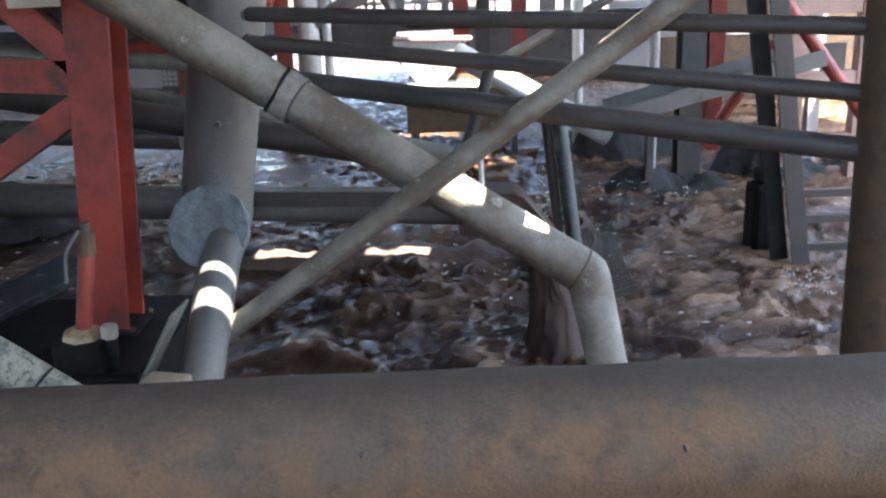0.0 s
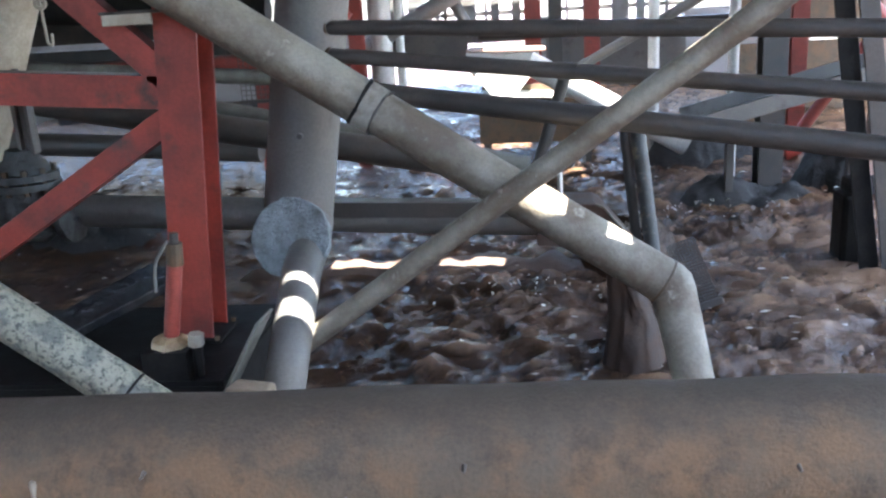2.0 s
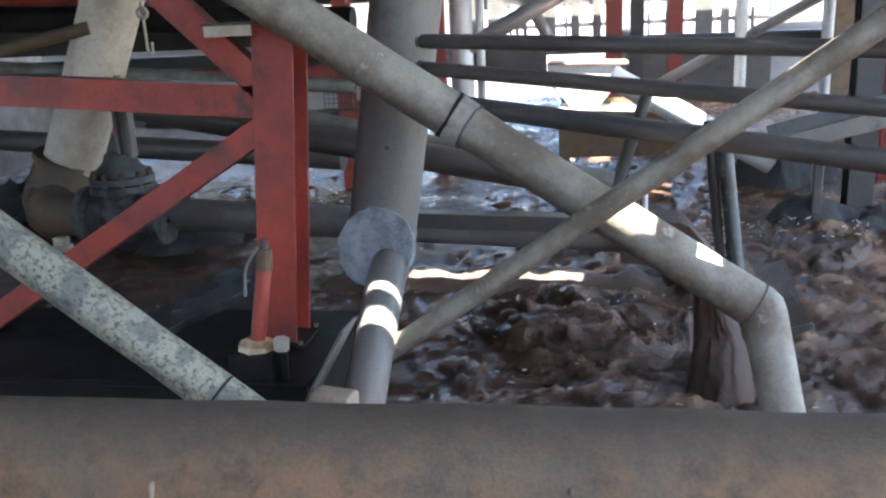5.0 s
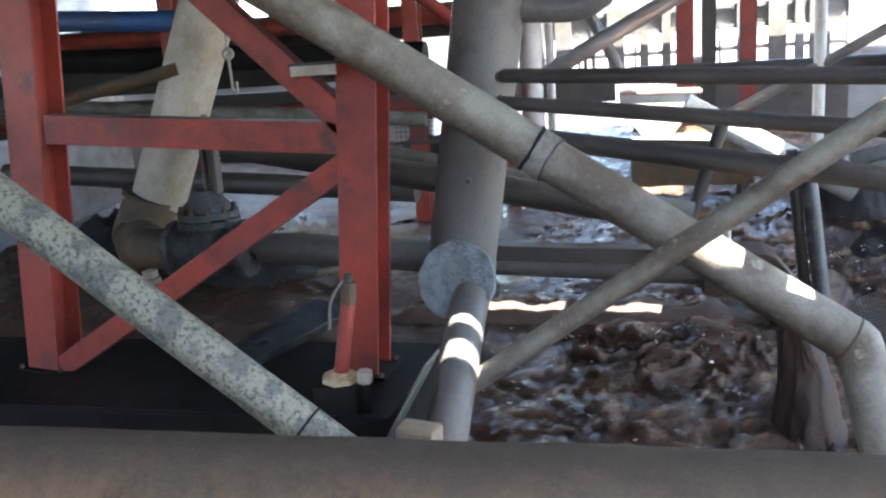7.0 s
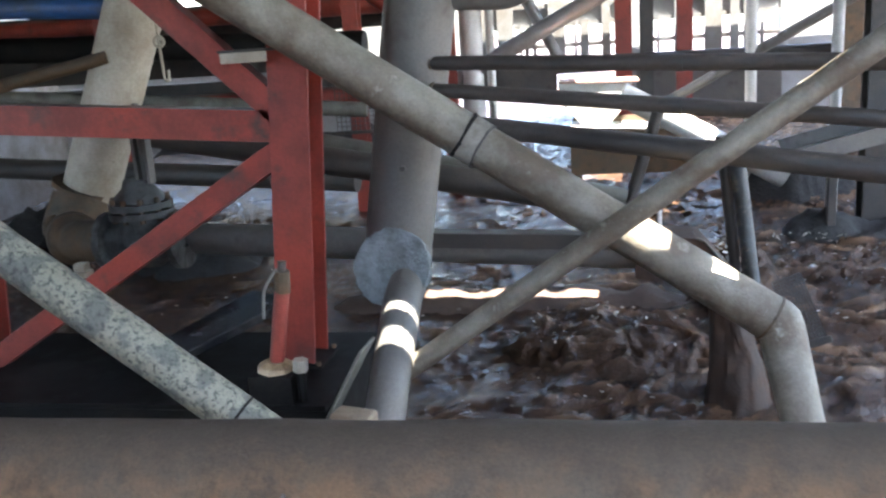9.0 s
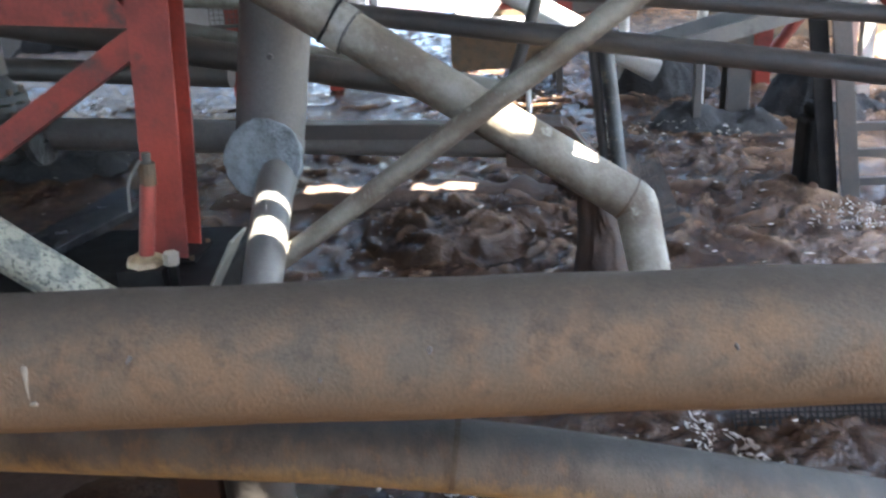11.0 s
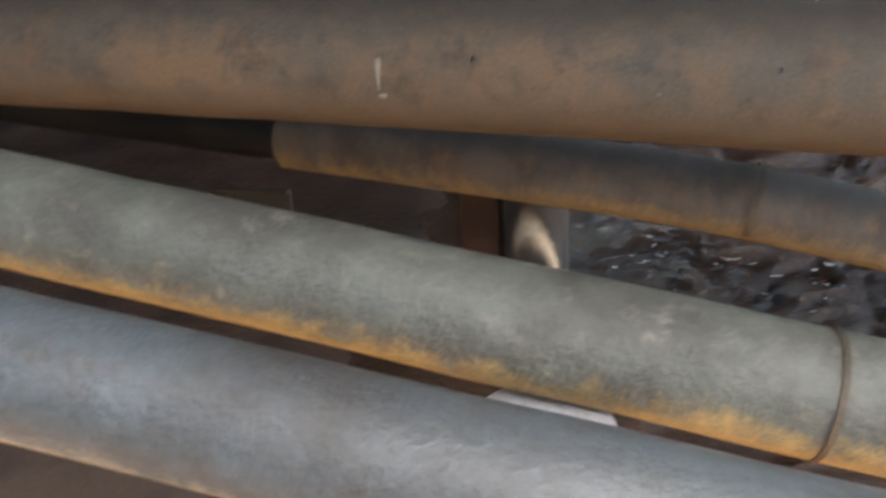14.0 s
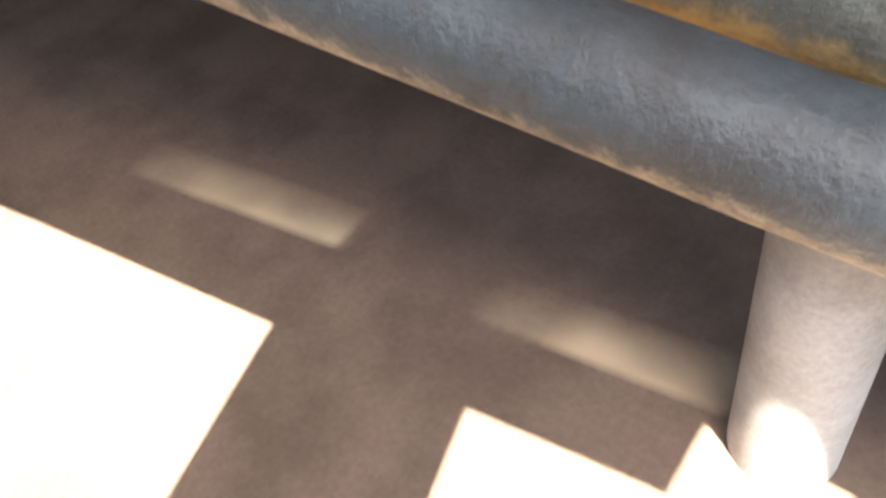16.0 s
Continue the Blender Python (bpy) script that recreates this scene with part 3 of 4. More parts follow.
part("plate", box((-0.11, -0.03, 0.014), (0.14, 0.08, 0.026), None, 0.002), DARKPIPE, t)
part("lip", box((-0.10, -0.032, -0.028), (0.10, -0.02, 0.014), None, 0.003), CREAM, t)


def screw_jack():
    t = thing("screw_jack", "red screw jack on a greasy tan nut beside the column", "jack", (-1.475, 3.1, 0.65))
    part("tube", tube([(0.0, 0, 0.03), (0.055, 0.02, 0.36)], 0.031, 20), RED, t, smooth=True)
    part("socket", tube([(0.052, 0.02, 0.33), (0.060, 0.02, 0.42)], [0.034, 0.032], 12), RUSTY, t)
    part("tip", tube([(0.060, 0.02, 0.42), (0.063, 0.022, 0.46)], 0.018, 12), DARKPIPE, t)
    part("nut", tube([(-0.004, 0, 0.0), (-0.002, 0, 0.022), (0, 0, 0.04)], [0.085, 0.075, 0.045], 8), BRASS, t, "tan greased nut")
    part("foot_box", box((-0.10, -0.09, -0.20), (0.09, 0.09, 0.0)), BLACK, t)
    part("rag_wire", tube(bend([(0.052, -0.02, 0.44), (0.0, -0.05, 0.36), (-0.012, -0.05, 0.24)], 0.04), 0.006, 8), GREYPIPE, t, "grey frayed cord")
    t2 = thing("nut", "pale hexagonal nut on a dark stud", "nut", (-1.36, 3.06, 0.66))
    part("body", tube([(0, 0, 0), (0.004, 0, 0.05)], 0.032, 6), CREAM, t2)
    part("stud", tube([(0, 0, -0.22), (0, 0, 0.0)], 0.02, 10), BLACK, t2)


screw_jack()
t = thing("splash_plate", "grey slanting flat steel plate", "plate", (-1.245, 2.97, 0.45))
part("plate", box((-0.006, -0.09, -0.25), (0.006, 0.09, 0.42), pose(0, 0, 0, 0, 30, -3), 0.003), GREYPIPE, t)


def strut():
    t = thing("strut", "diagonal tube with flaking cream paint and a cracked joint", "strut", (-1.455, 2.65, 0.65))
    a, b = Vector((-1.9, 0, 1.468)), Vector((0.25, 0, -0.193))
    part("barrel", long_tube(a, (0, 0, 0), 0.082, 32, 0.05, 0.002), SCRATCHED, t, smooth=True)
    part("foot", long_tube((0.004, 0, -0.003), b, 0.082, 32, 0.05, 0.002), SCRATCHED, t, smooth=True)
    part("joint", ring((0.002, 0, -0.0015), (0.79, 0, -0.61), 0.07, 0.084, 0.01), BLACK, t, "dark cracked weld")


strut()


# ---- risers, discharge pipe, rails ----
def riser():
    t = thing("riser_pipe", "tall grey pipe ending in a pale blue-grey round plate", "pipe", (-1.04, 3.75, 0.98))
    part("barrel", long_tube((-0.05, 0, -0.05), (0.36, 0, 2.40), 0.158, 36, 0.12), COLUMNPIPE, t, smooth=True)
    part("end_plate", crusty(ring((0.0, -0.28, 0.0), (-0.10, -0.93, 0.34), 0, 0.174, 0.045, 72), 0.010, 24), FLANGE, t, "pale blue-grey plate with a worn rim")
    part("throat", tube([(0, 0.02, 0.0), (0.0, -0.22, 0.0)], [0.12, 0.13], 30), COLUMNPIPE, t, smooth=True)
    part("drain", tube(bend([(0.06, -0.26, -0.07), (0.065, -0.42, -0.11), (0.04, -0.79, -0.50), (0.02, -0.98, -0.75)], 0.10, 8), 0.083, 30), COLUMNPIPE, t, smooth=True)
    part("lug", tube([(0.05, -0.14, 0.42), (0.052, -0.18, 0.42)], 0.012, 8), DARKPIPE, t)
    part("branch", tube(bend([(0.2, 0.0, 1.14), (0.62, 0, 1.11), (0.9, 0, 1.6)], 0.15), 0.055, 20), COLUMNPIPE, t, smooth=True)


def discharge():
    t = thing("discharge_pipe", "diagonal worn grey pipe with weld collar, bent into the water", "pipe", (0, 0, 0))
    w, e = Vector((-0.631, 3.28, 1.548)), Vector((0.490, 3.11, 0.848))
    top = Vector((-1.276, 3.22, 1.989))
    u = (w - top).normalized()
    d = (e - w).normalized()
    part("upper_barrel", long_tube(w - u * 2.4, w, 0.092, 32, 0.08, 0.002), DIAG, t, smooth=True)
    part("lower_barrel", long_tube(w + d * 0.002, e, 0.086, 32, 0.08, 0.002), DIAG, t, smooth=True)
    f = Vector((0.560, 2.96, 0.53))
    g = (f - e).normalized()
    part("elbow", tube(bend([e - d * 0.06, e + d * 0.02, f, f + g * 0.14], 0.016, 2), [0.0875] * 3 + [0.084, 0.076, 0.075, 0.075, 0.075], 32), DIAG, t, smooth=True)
    part("weld_collar", crusty(ring(w - u * 0.035, u, 0.086, 0.0985, 0.014, 48), 0.006, 45), BLACK, t, "dark lumpy weld bead")
    part("collar", tube([w - u * 0.028, w, w + d * 0.055], 0.0945, 32), COLLAR, t, "pale worn collar", smooth=True)
    part("collar_edge", crusty(ring(w + d * 0.056, d, 0.080, 0.0955, 0.008, 48), 0.004, 45), DARKPIPE, t)
    part("elbow_seam", ring(e - d * 0.02, d, 0.084, 0.0905, 0.008), RUSTY, t)


def thin_brace():
    t = thing("brace_pipe", "thin grey pipe crossing in front of the discharge pipe", "pipe", (0, 0, 0))
    a, b = Vector((-0.9788, 3.20, 0.584)), Vector((0.732, 2.84, 1.843))
    d = (b - a).normalized()
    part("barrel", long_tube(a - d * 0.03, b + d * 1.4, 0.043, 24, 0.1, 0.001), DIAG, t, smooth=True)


def rails():
    for a, b, r in (((-0.86, 3.66, 1.843), (1.40, 2.9, 1.741), 0.031), ((-0.86, 3.66, 1.73), (1.41, 2.9, 1.52), 0.031), ((-0.69, 3.66, 1.565), (1.42, 2.9, 1.325), 0.044)):
        t = thing("guard_rail", "dark oxidised steel rail pipe between two uprights", "rail", (0, 0, 0), "guard rails")
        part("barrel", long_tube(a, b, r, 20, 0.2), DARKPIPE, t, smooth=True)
        d = (Vector(b) - Vector(a)).normalized()
        part("weld_bead", ring(Vector(a) + d * 0.02, d, r * 0.9, r * 1.22, 0.02), RUSTY, t, "rusty weld bead")
        part("coupling", tube([Vector(a) + d * 1.02, Vector(a) + d * 1.10], r * 1.07, 20), DARKPIPE, t, smooth=True)
    t = thing("riser_pipe", "upright grey-brown pipe at the end of the rails", "pipe", (1.50, 2.87, 0.0))
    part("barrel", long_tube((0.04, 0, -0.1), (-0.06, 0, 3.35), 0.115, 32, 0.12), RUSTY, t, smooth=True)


def header_pipe():
    t = thing("header_pipe", "dark level pipe feeding the pool, with a brown outlet hood", "pipe", (0, 4.1, 0.90))
    part("barrel", long_tube((-2.32, 0, 0.095), (0.22, 0, -0.045), 0.083, 28, 0.2), COLUMNPIPE, t, smooth=True)
    m, length = along((-1.25, -0.10, 0.118), (0.30, -0.10, 0.062), (0, 0, 1))
    part("lip", box((0, 0.0, -0.075), (length, 0.010, 0.0), m, 0.002), DARKPIPE, t, "dark angle lip with a bright rim")
    part("lip_top", box((0, 0.010, -0.010), (length, 0.11, 0.0), m, 0.002), GREYPIPE, t)
    part("hood", prism(((0.02, 0.075), (0.30, 0.062), (0.335, 0.045), (0.515, -0.175), (0.525, -0.27), (0.36, -0.29), (0.25, -0.15), (0.02, -0.13)), -0.15, 0.13), WETRUST_SHADE, t, "brown mitred outlet hood")
    # light along the hood's edge, put in as a thin grey tube
    part("hood_lit_rim", tube([(0.30, -0.152, 0.064), (0.335, -0.152, 0.047), (0.515, -0.152, -0.173)], 0.006, 8), GREYPIPE, t)



riser()
discharge()
thin_brace()
rails()
header_pipe()


def gate_valve():
    t = thing("gate_valve", "dark dirty gate valve with bolted bonnet on the header pipe", "valve", (-2.50, 3.98, 1.03))
    part("body", crusty(tube([(0, 0, -0.15), (0, 0, -0.11), (0, 0, 0.0), (0, 0, 0.08), (0, 0, 0.12)], [0.07, 0.12, 0.135, 0.12, 0.11], 24), 0.012, 16), VALVE, t, smooth=True)
    lower = part("bonnet_flange", crusty(ring((0, 0, 0.135), (0, 0, 1), 0, 0.165, 0.035), 0.006, 25), VALVE, t)
    part("bonnet_flange", crusty(ring((0, 0, 0.18), (0, 0, 1), 0, 0.160, 0.035), 0.006, 25), VALVE, t)
    part("bonnet", crusty(tube([(0, 0, 0.2), (0, 0, 0.23), (0, 0, 0.275), (0, 0, 0.31), (0, 0, 0.315)], [0.13, 0.12, 0.085, 0.07, 0.05], 20), 0.010, 18), VALVE, t, smooth=True)
    for s in (-1, 1):
        part("yoke_arm", box((0.05 + s * 0.032 - 0.010, -0.03, 0.29), (0.05 + s * 0.032 + 0.010, 0.03, 0.60), None, 0.003), COLUMNPIPE, t)
    part("stem", tube([(0.05, 0, 0.30), (0.05, 0, 0.70)], 0.017, 14), COLUMNPIPE, t, smooth=True)
    part("yoke_bridge", box((-0.005, -0.035, 0.58), (0.105, 0.035, 0.62), None, 0.004), COLUMNPIPE, t)
    for s in (-1, 1):
        flange = part("end_flange", crusty(ring((s * 0.205, 0, -0.01), (1, 0, 0), 0.05, 0.155, 0.035), 0.006, 25), VALVE, t)
        part("neck", tube([(s * 0.07, 0, -0.01), (s * 0.20, 0, -0.01)], [0.115, 0.09], 20), VALVE, t, smooth=True)
        for k in range(8):
            a = k * math.pi / 4 + 0.3
            bolt(flange, (s * 0.205 - 0.035, 0.128 * math.cos(a), -0.01 + 0.128 * math.sin(a)), (1, 0, 0), 0.014, RUSTY)
    for k in range(10):
        a = k * math.pi / 5 + 0.2
        part("bolt", tube([(0.142 * math.cos(a), 0.142 * math.sin(a), 0.10), (0.142 * math.cos(a), 0.142 * math.sin(a), 0.225)], 0.014, 6), RUSTY, lower)


gate_valve()
t = thing("feed_pipe", "rust-brown elbow joining the leaning pipe to the valve", "pipe", (-3.24, 4.45, 0.98))
part("elbow", crusty(tube(bend([(0.03, 0.10, 0.18), (-0.03, 0.02, -0.03), (0.20, -0.28, 0.0), (0.52, -0.45, 0.03)], 0.14, 6), [0.172] * 5 + [0.150] * 5 + [0.115] * 6, 24), 0.010, 12), RUSTY, t, smooth=True)
part("wet_neck", tube([(0.40, -0.39, 0.02), (0.525, -0.455, 0.03)], 0.10, 24), BLACK, t, smooth=True)
part("sleeve_ring", crusty(ring((0.035, 0.12, 0.24), (0.40, 0, 0.92), 0.12, 0.180, 0.03), 0.006, 20), RUSTY, t)
t = thing("standpipe", "short standpipe with a cream square cap", "standpipe", (-2.835, 3.88, 0.885))
part("cap", box((-0.032, -0.03, 0.0), (0.032, 0.03, 0.042), None, 0.006), CREAM, t)
part("collar", box((-0.040, -0.04, -0.035), (0.040, 0.04, -0.002), None, 0.006), CREAM, t)
part("stub", tube([(0, 0, -0.36), (0, 0, -0.03)], 0.025, 12), BLACK, t)
t = thing("hook", "pale steel hook hanging beside the cream pipe", "hook", (-2.44, 4.3, 2.0))
part("shank", tube(bend([(0.0, 0, 1.39), (0.0, 0, 0.02), (0.005, 0, -0.17), (0.030, 0, -0.18), (0.033, 0, -0.12)], 0.02, 4), 0.008, 10), CREAM, t, smooth=True)
part("eye", ring((0.0, 0, 0.03), (0, 1, 0), 0.018, 0.034, 0.014, 20), CREAM, t)
t = thing("stone_block", "tan sunlit block behind the large pipe", "block", (-1.08, 2.74, 0.0))
part("body", crusty(box((-0.075, -0.04, 0.0), (0.075, 0.06, 0.630), pose(0, 0, 0, 0, 3, -6), 0.015), 0.01, 9), TAN, t)
t = thing("leaning_pipe", "thick cream painted pipe leaning, rust at its foot", "pipe", (-3.229, 4.6, 1.061))
part("barrel", long_tube((0.0, 0, 0.02), (1.0, 0, 2.275), 0.165, 32, 0.12), CREAM, t, smooth=True)
t = thing("branch_pipe", "blue painted horizontal pipe stub", "pipe", (-2.85, 4.6, 2.24))
part("barrel", long_tube((-1.0, 0, 0.07), (0, 0, 0), 0.062, 24, 0.2), BLUE, t, smooth=True)
t = thing("branch_pipe", "thin rusty branch pipe", "pipe", (-2.84, 4.45, 1.97))
part("barrel", long_tube((-1.2, -0.1, -0.22), (0, 0, 0), 0.038, 20, 0.2), RUSTY, t, smooth=True)


def skid():
    t = thing("skid_deck", "black oily steel deck under the red frame", "deck", (-2.4, 3.45, 0.0))
    part("deck_plate", box((-1.6, -0.45, 0.50), (1.15, 0.45, 0.53)), BLACK, t)
    part("front_skirt", box((-1.6, -0.46, 0.05), (1.15, -0.45, 0.51)), BLACK, t)
    part("end_skirt", box((1.15, -0.46, 0.05), (1.16, 0.45, 0.51)), BLACK, t)
    for i, (x, a) in enumerate(((0.30, 24), (0.50, 30))):
        p = thing("plank", "dark wet plank lying on the skid deck", "plank", (-2.4 + x, 3.72, 0.55), "planks")
        part("board", crusty(box((-0.075, -0.42, -0.015), (0.075, 0.42, 0.03), pose(0, 0, 0.05 + 0.05 * i, 8, 6, -a), 0.006), 0.012, 7), WETBLACK, p)
    s = thing("skid_post", "black steel leg below the jack", "leg", (-1.5, 3.1, 0.0))
    part("post", box((-0.07, -0.07, 0.0), (0.07, 0.07, 0.46)), BLACK, s)


skid()


# ---- stands and machinery beyond the pool ----
def angle_stand():
    t = thing("support_leg", "dark angle-iron leg standing in the stream", "leg", (2.08, 5.0, 0.0))
    a, b = Vector((0.06, 0, -0.2)), Vector((-0.50, 0, 3.3))
    m, length = along(a, b, (0, -1, 0))
    # the leg's shaded face is coloured black, its lit face a lighter grey
    part("shaded_web", box((0, 0.0, -0.06), (length, 0.11, -0.045), m), BLACK, t)
    part("flange", box((0, -0.11, -0.005), (length, 0.0, 0.01), m), DARKPIPE, t)
    t = thing("block", "black rubber block beside the leg", "block", (1.99, 5.3, 0.0))
    part("body", box((-0.09, -0.1, 0.0), (0.07, 0.12, 0.66), None, 0.03), BLACK, t)
    part("cap", box((-0.05, -0.1, 0.655), (0.06, 0.12, 0.75), None, 0.03), BLACK, t)
    t = thing("ladder_frame", "dark steel cross rails beside the stream", "frame", (2.15, 5.0, 0))
    for z in (0.28, 0.46, 0.62):
        part("rung", box((-0.05, 0.02, z), (1.2, 0.06, z + 0.05)), DARKPIPE, t)
    part("stile", box((1.2, 0.0, 0.0), (1.26, 0.06, 1.4)), DARKPIPE, t)


def leaning_leg():
    t = thing("support_leg", "wet shiny double leg standing in the stream", "leg", (0.76, 5.0, 0.0))
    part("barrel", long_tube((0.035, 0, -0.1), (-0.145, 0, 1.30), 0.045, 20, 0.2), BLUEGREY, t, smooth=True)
    part("side_bar", long_tube((-0.055, 0.03, -0.1), (-0.215, 0.03, 1.30), 0.030, 14, 0.2), DARKPIPE, t, smooth=True)


angle_stand()
leaning_leg()


def post(name, x, y, w, mat, label, z1=3.38, group="posts", lean=0.0, round_=False):
    t = thing(name, label, "post", (x, y, 0), group)
    if round_:
        part("shaft", long_tube((0, 0, -0.2), (lean, 0, z1), w / 2, 20, 0.5), mat, t, smooth=True)
    else:
        h, f = w / 2, 0.012
        for nm, lo, hi in (("front_flange", (-h, -h, -0.2), (h, -h + f, z1)), ("rear_flange", (-h, h - f, -0.2), (h, h, z1)), ("web", (-f / 2, -h + f, -0.2), (f / 2, h - f, z1))):
            part(nm, box(lo, hi, None, 0.002), mat, t)


post("steel_post", -1.62, 8.6, 0.14, RED, "red painted far steel post", group="far red posts")
post("steel_post", -2.42, 8.0, 0.15, RED, "red painted far steel post", group="far red posts")
post("steel_post", -4.6, 7.4, 0.16, RED, "red painted far steel post", group="far red posts")
post("steel_post", 0.17, 11, 0.2, RED, "red painted far steel post", group="far red posts")
post("steel_post", 0.45, 11, 0.16, DARKPIPE, "dark oxidised far steel post", group="far red posts")
post("steel_post", 0.9, 11, 0.18, RED, "red painted far steel post", group="far red posts")
post("steel_post", 2.45, 8, 0.14, RED, "red painted far steel post", group="far red posts")
post("steel_post", 1.95, 7, 0.19, DARKPIPE, "dark brown far steel post", group="far red posts")
post("steel_post", 3.4, 7.0, 0.15, RED, "red painted far steel post", group="far red posts")
post("steel_post", 4.4, 8.5, 0.15, RED, "red painted far steel post", group="far red posts")
post("round_post", -1.44, 9, 0.24, WHITE, "thick off-white round post", round_=True)
post("round_post", -1.24, 9, 0.09, WHITE, "slim off-white round post", round_=True)
post("round_post", 1.19, 8, 0.10, WHITE, "slim off-white round post", round_=True)
post("round_post", 1.75, 7.4, 0.09, WHITE, "slim grey-white round post", round_=True)
post("flat_post", 3.17, 7.5, 0.10, WHITE, "white painted post, sunlit", lean=0.1)


def bar(name, a, b, r, mat, label, category="pipe", group=""):
    t = thing(name, label, category, a, group)
    part("barrel", long_tube((0, 0, 0), Vector(b) - Vector(a), r, 20, 0.4), mat, t, smooth=True)


bar("drip_rod", (0.14, 4.1, 0.98), (0.14, 4.1, 1.18), 0.012, WHITE, "thin pale rod above the outlet", "rod")
bar("tie_rod", (-2.9, 5.5, 3.4), (-1.1, 5.5, 1.85), 0.045, RED, "red diagonal rod behind the riser", "brace")
bar("conveyor_tube", (-1.9, 9.0, 1.36), (0.6, 9.0, 2.64), 0.085, ZINC, "pale sloping tube in the far frame")
bar("conveyor_tube", (-1.47, 9.4, 3.4), (-0.5, 9.14, 1.6), 0.06, ZINC, "pale steep tube in the far frame")
bar("slant_pipe", (0.45, 8.0, 1.25), (2.6, 8.0, 2.37), 0.045, COLUMNPIPE, "grey sloping pipe in the far frame")
bar("slant_strut", (-0.08, 7.0, 0.0), (0.36, 7.0, 1.38), 0.05, DARKPIPE, "dark leaning leg of the trough", "leg")
bar("white_pipe", (0.05, 7.5, 1.39), (1.4, 7.5, 0.62), 0.10, WHITE, "sunlit off-white sloping pipe")
bar("tie_pipe", (-2.6, 4.6, 1.62), (0.0, 4.6, 1.037), 0.055, GREYPIPE, "grey pipe falling behind the riser", group="tie pipes")
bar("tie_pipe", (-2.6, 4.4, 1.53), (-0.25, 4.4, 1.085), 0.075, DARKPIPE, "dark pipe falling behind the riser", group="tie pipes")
bar("tie_rod", (1.9, 6.5, 2.5), (3.2, 6.5, 0.8), 0.05, RED, "red diagonal rod in the far frame", "brace")
bar("tie_rod", (2.4, 7.6, 0.7), (3.6, 7.6, 2.4), 0.05, RED, "red diagonal rod in the far frame", "brace")
bar("belt_roller_beam", (-6.5, 7.6, 2.15), (-2.2, 7.6, 1.95), 0.12, BLACK, "black belt return in the dark of the hall", "conveyor")
bar("floor_pipe", (-6.0, 6.6, 1.15), (-2.0, 6.3, 0.92), 0.09, DARKPIPE, "dark pipe low over the water")
bar("floor_pipe", (-9.0, 7.0, 1.98), (-2.3, 7.85, 1.35), 0.07, GREYPIPE, "pale sloping pipe in the dark of the hall")
bar("cross_tie", (-0.5, 10.81, 1.55), (4.8, 10.81, 1.5), 0.09, DARKPIPE, "dark level beam across the rear of the hall", "beam")
bar("cross_tie", (-9.0, 8.77, 1.45), (-1.6, 8.77, 1.45), 0.09, RED, "red level beam across the rear of the hall", "beam")
bar("cross_tie", (-9.0, 8.77, 2.35), (-1.6, 8.77, 2.35), 0.10, RED, "red level beam across the rear of the hall", "beam")


def pink_frame():
    t = thing("machine_frame", "faded pink steel machine frame beyond the stream", "frame", (2.75, 6.9, 0))
    for x in (0.0, 0.55, 1.15):
        part("upright", box((x - 0.07, -0.06, -0.1), (x + 0.07, 0.06, 2.6), None, 0.006), PINK, t)
    for z in (0.55, 1.05, 1.62, 2.2):
        part("cross_member", box((0.07, -0.05, z), (1.08, 0.05, z + 0.13), None, 0.006), PINK, t)
    for x in (0.28, 0.85):
        part("gusset", box((x - 0.1, -0.055, 1.18), (x + 0.1, -0.045, 1.4), None, 0.004), DARKPIPE, t)
    t = thing("chute", "grey sloping sheet chute above the stream", "chute", (1.25, 6.6, 0.9))
    m, length = along((0, 0, 0), (1.5, 0, 0.38), (0, 0, 1))
    part("bed", box((0, -0.3, 0), (length, 0.3, 0.015), m), COLUMNPIPE, t)
    part("near_lip", box((0, -0.315, 0), (length, -0.30, 0.12), m), COLUMNPIPE, t)
    part("far_lip", box((0, 0.30, 0), (length, 0.315, 0.12), m), COLUMNPIPE, t)
    for x in (0.3, 1.2):
        part("leg", box((x - 0.03, -0.03, -1.1), (x + 0.03, 0.03, x * 0.25)), DARKPIPE, t)


pink_frame()


def trough():
    t = thing("trough", "brown steel trough on legs, its rim sunlit", "trough", (0.1, 8.3, 0.0))
    part("front_side", box((-0.5, -0.32, 0.62), (0.55, -0.30, 1.02)), RUSTY, t)
    part("rear_side", box((-0.5, 0.30, 0.62), (0.55, 0.32, 1.1)), RUSTY, t)
    part("floor", box((-0.5, -0.30, 0.62), (0.55, 0.30, 0.64)), RUSTY, t)
    for s in (-0.51, 0.55):
        part("end_side", box((s, -0.32, 0.62), (s + 0.015, 0.32, 1.02)), RUSTY, t)
    part("cover", box((-0.56, -0.2, 1.021), (0.3, 0.36, 1.04), pose(0, 0, 0, 0, 3, 0)), WHITE, t, "white sunlit cover sheet")
    for x in (-0.45, 0.5):
        for y in (-0.28, 0.28):
            part("leg", box((x - 0.03, y - 0.03, -0.2), (x + 0.03, y + 0.03, 0.62)), DARKPIPE, t)

    t = thing("hopper", "off-white tapered hopper in the full sun", "hopper", (0.0, 8.3, 0.0))
    part("shell", prism(((-0.52, 1.46), (0.17, 1.44), (0.12, 1.26), (-0.06, 1.045), (-0.28, 1.045), (-0.47, 1.26)), -0.15, 0.25, 0.008), WHITE, t)
    part("rim", box((-0.55, -0.17, 1.45), (0.19, 0.27, 1.475), pose(0, 0, 0, 0, 1.5, 0)), PINK, t, "faded pink rim")


trough()


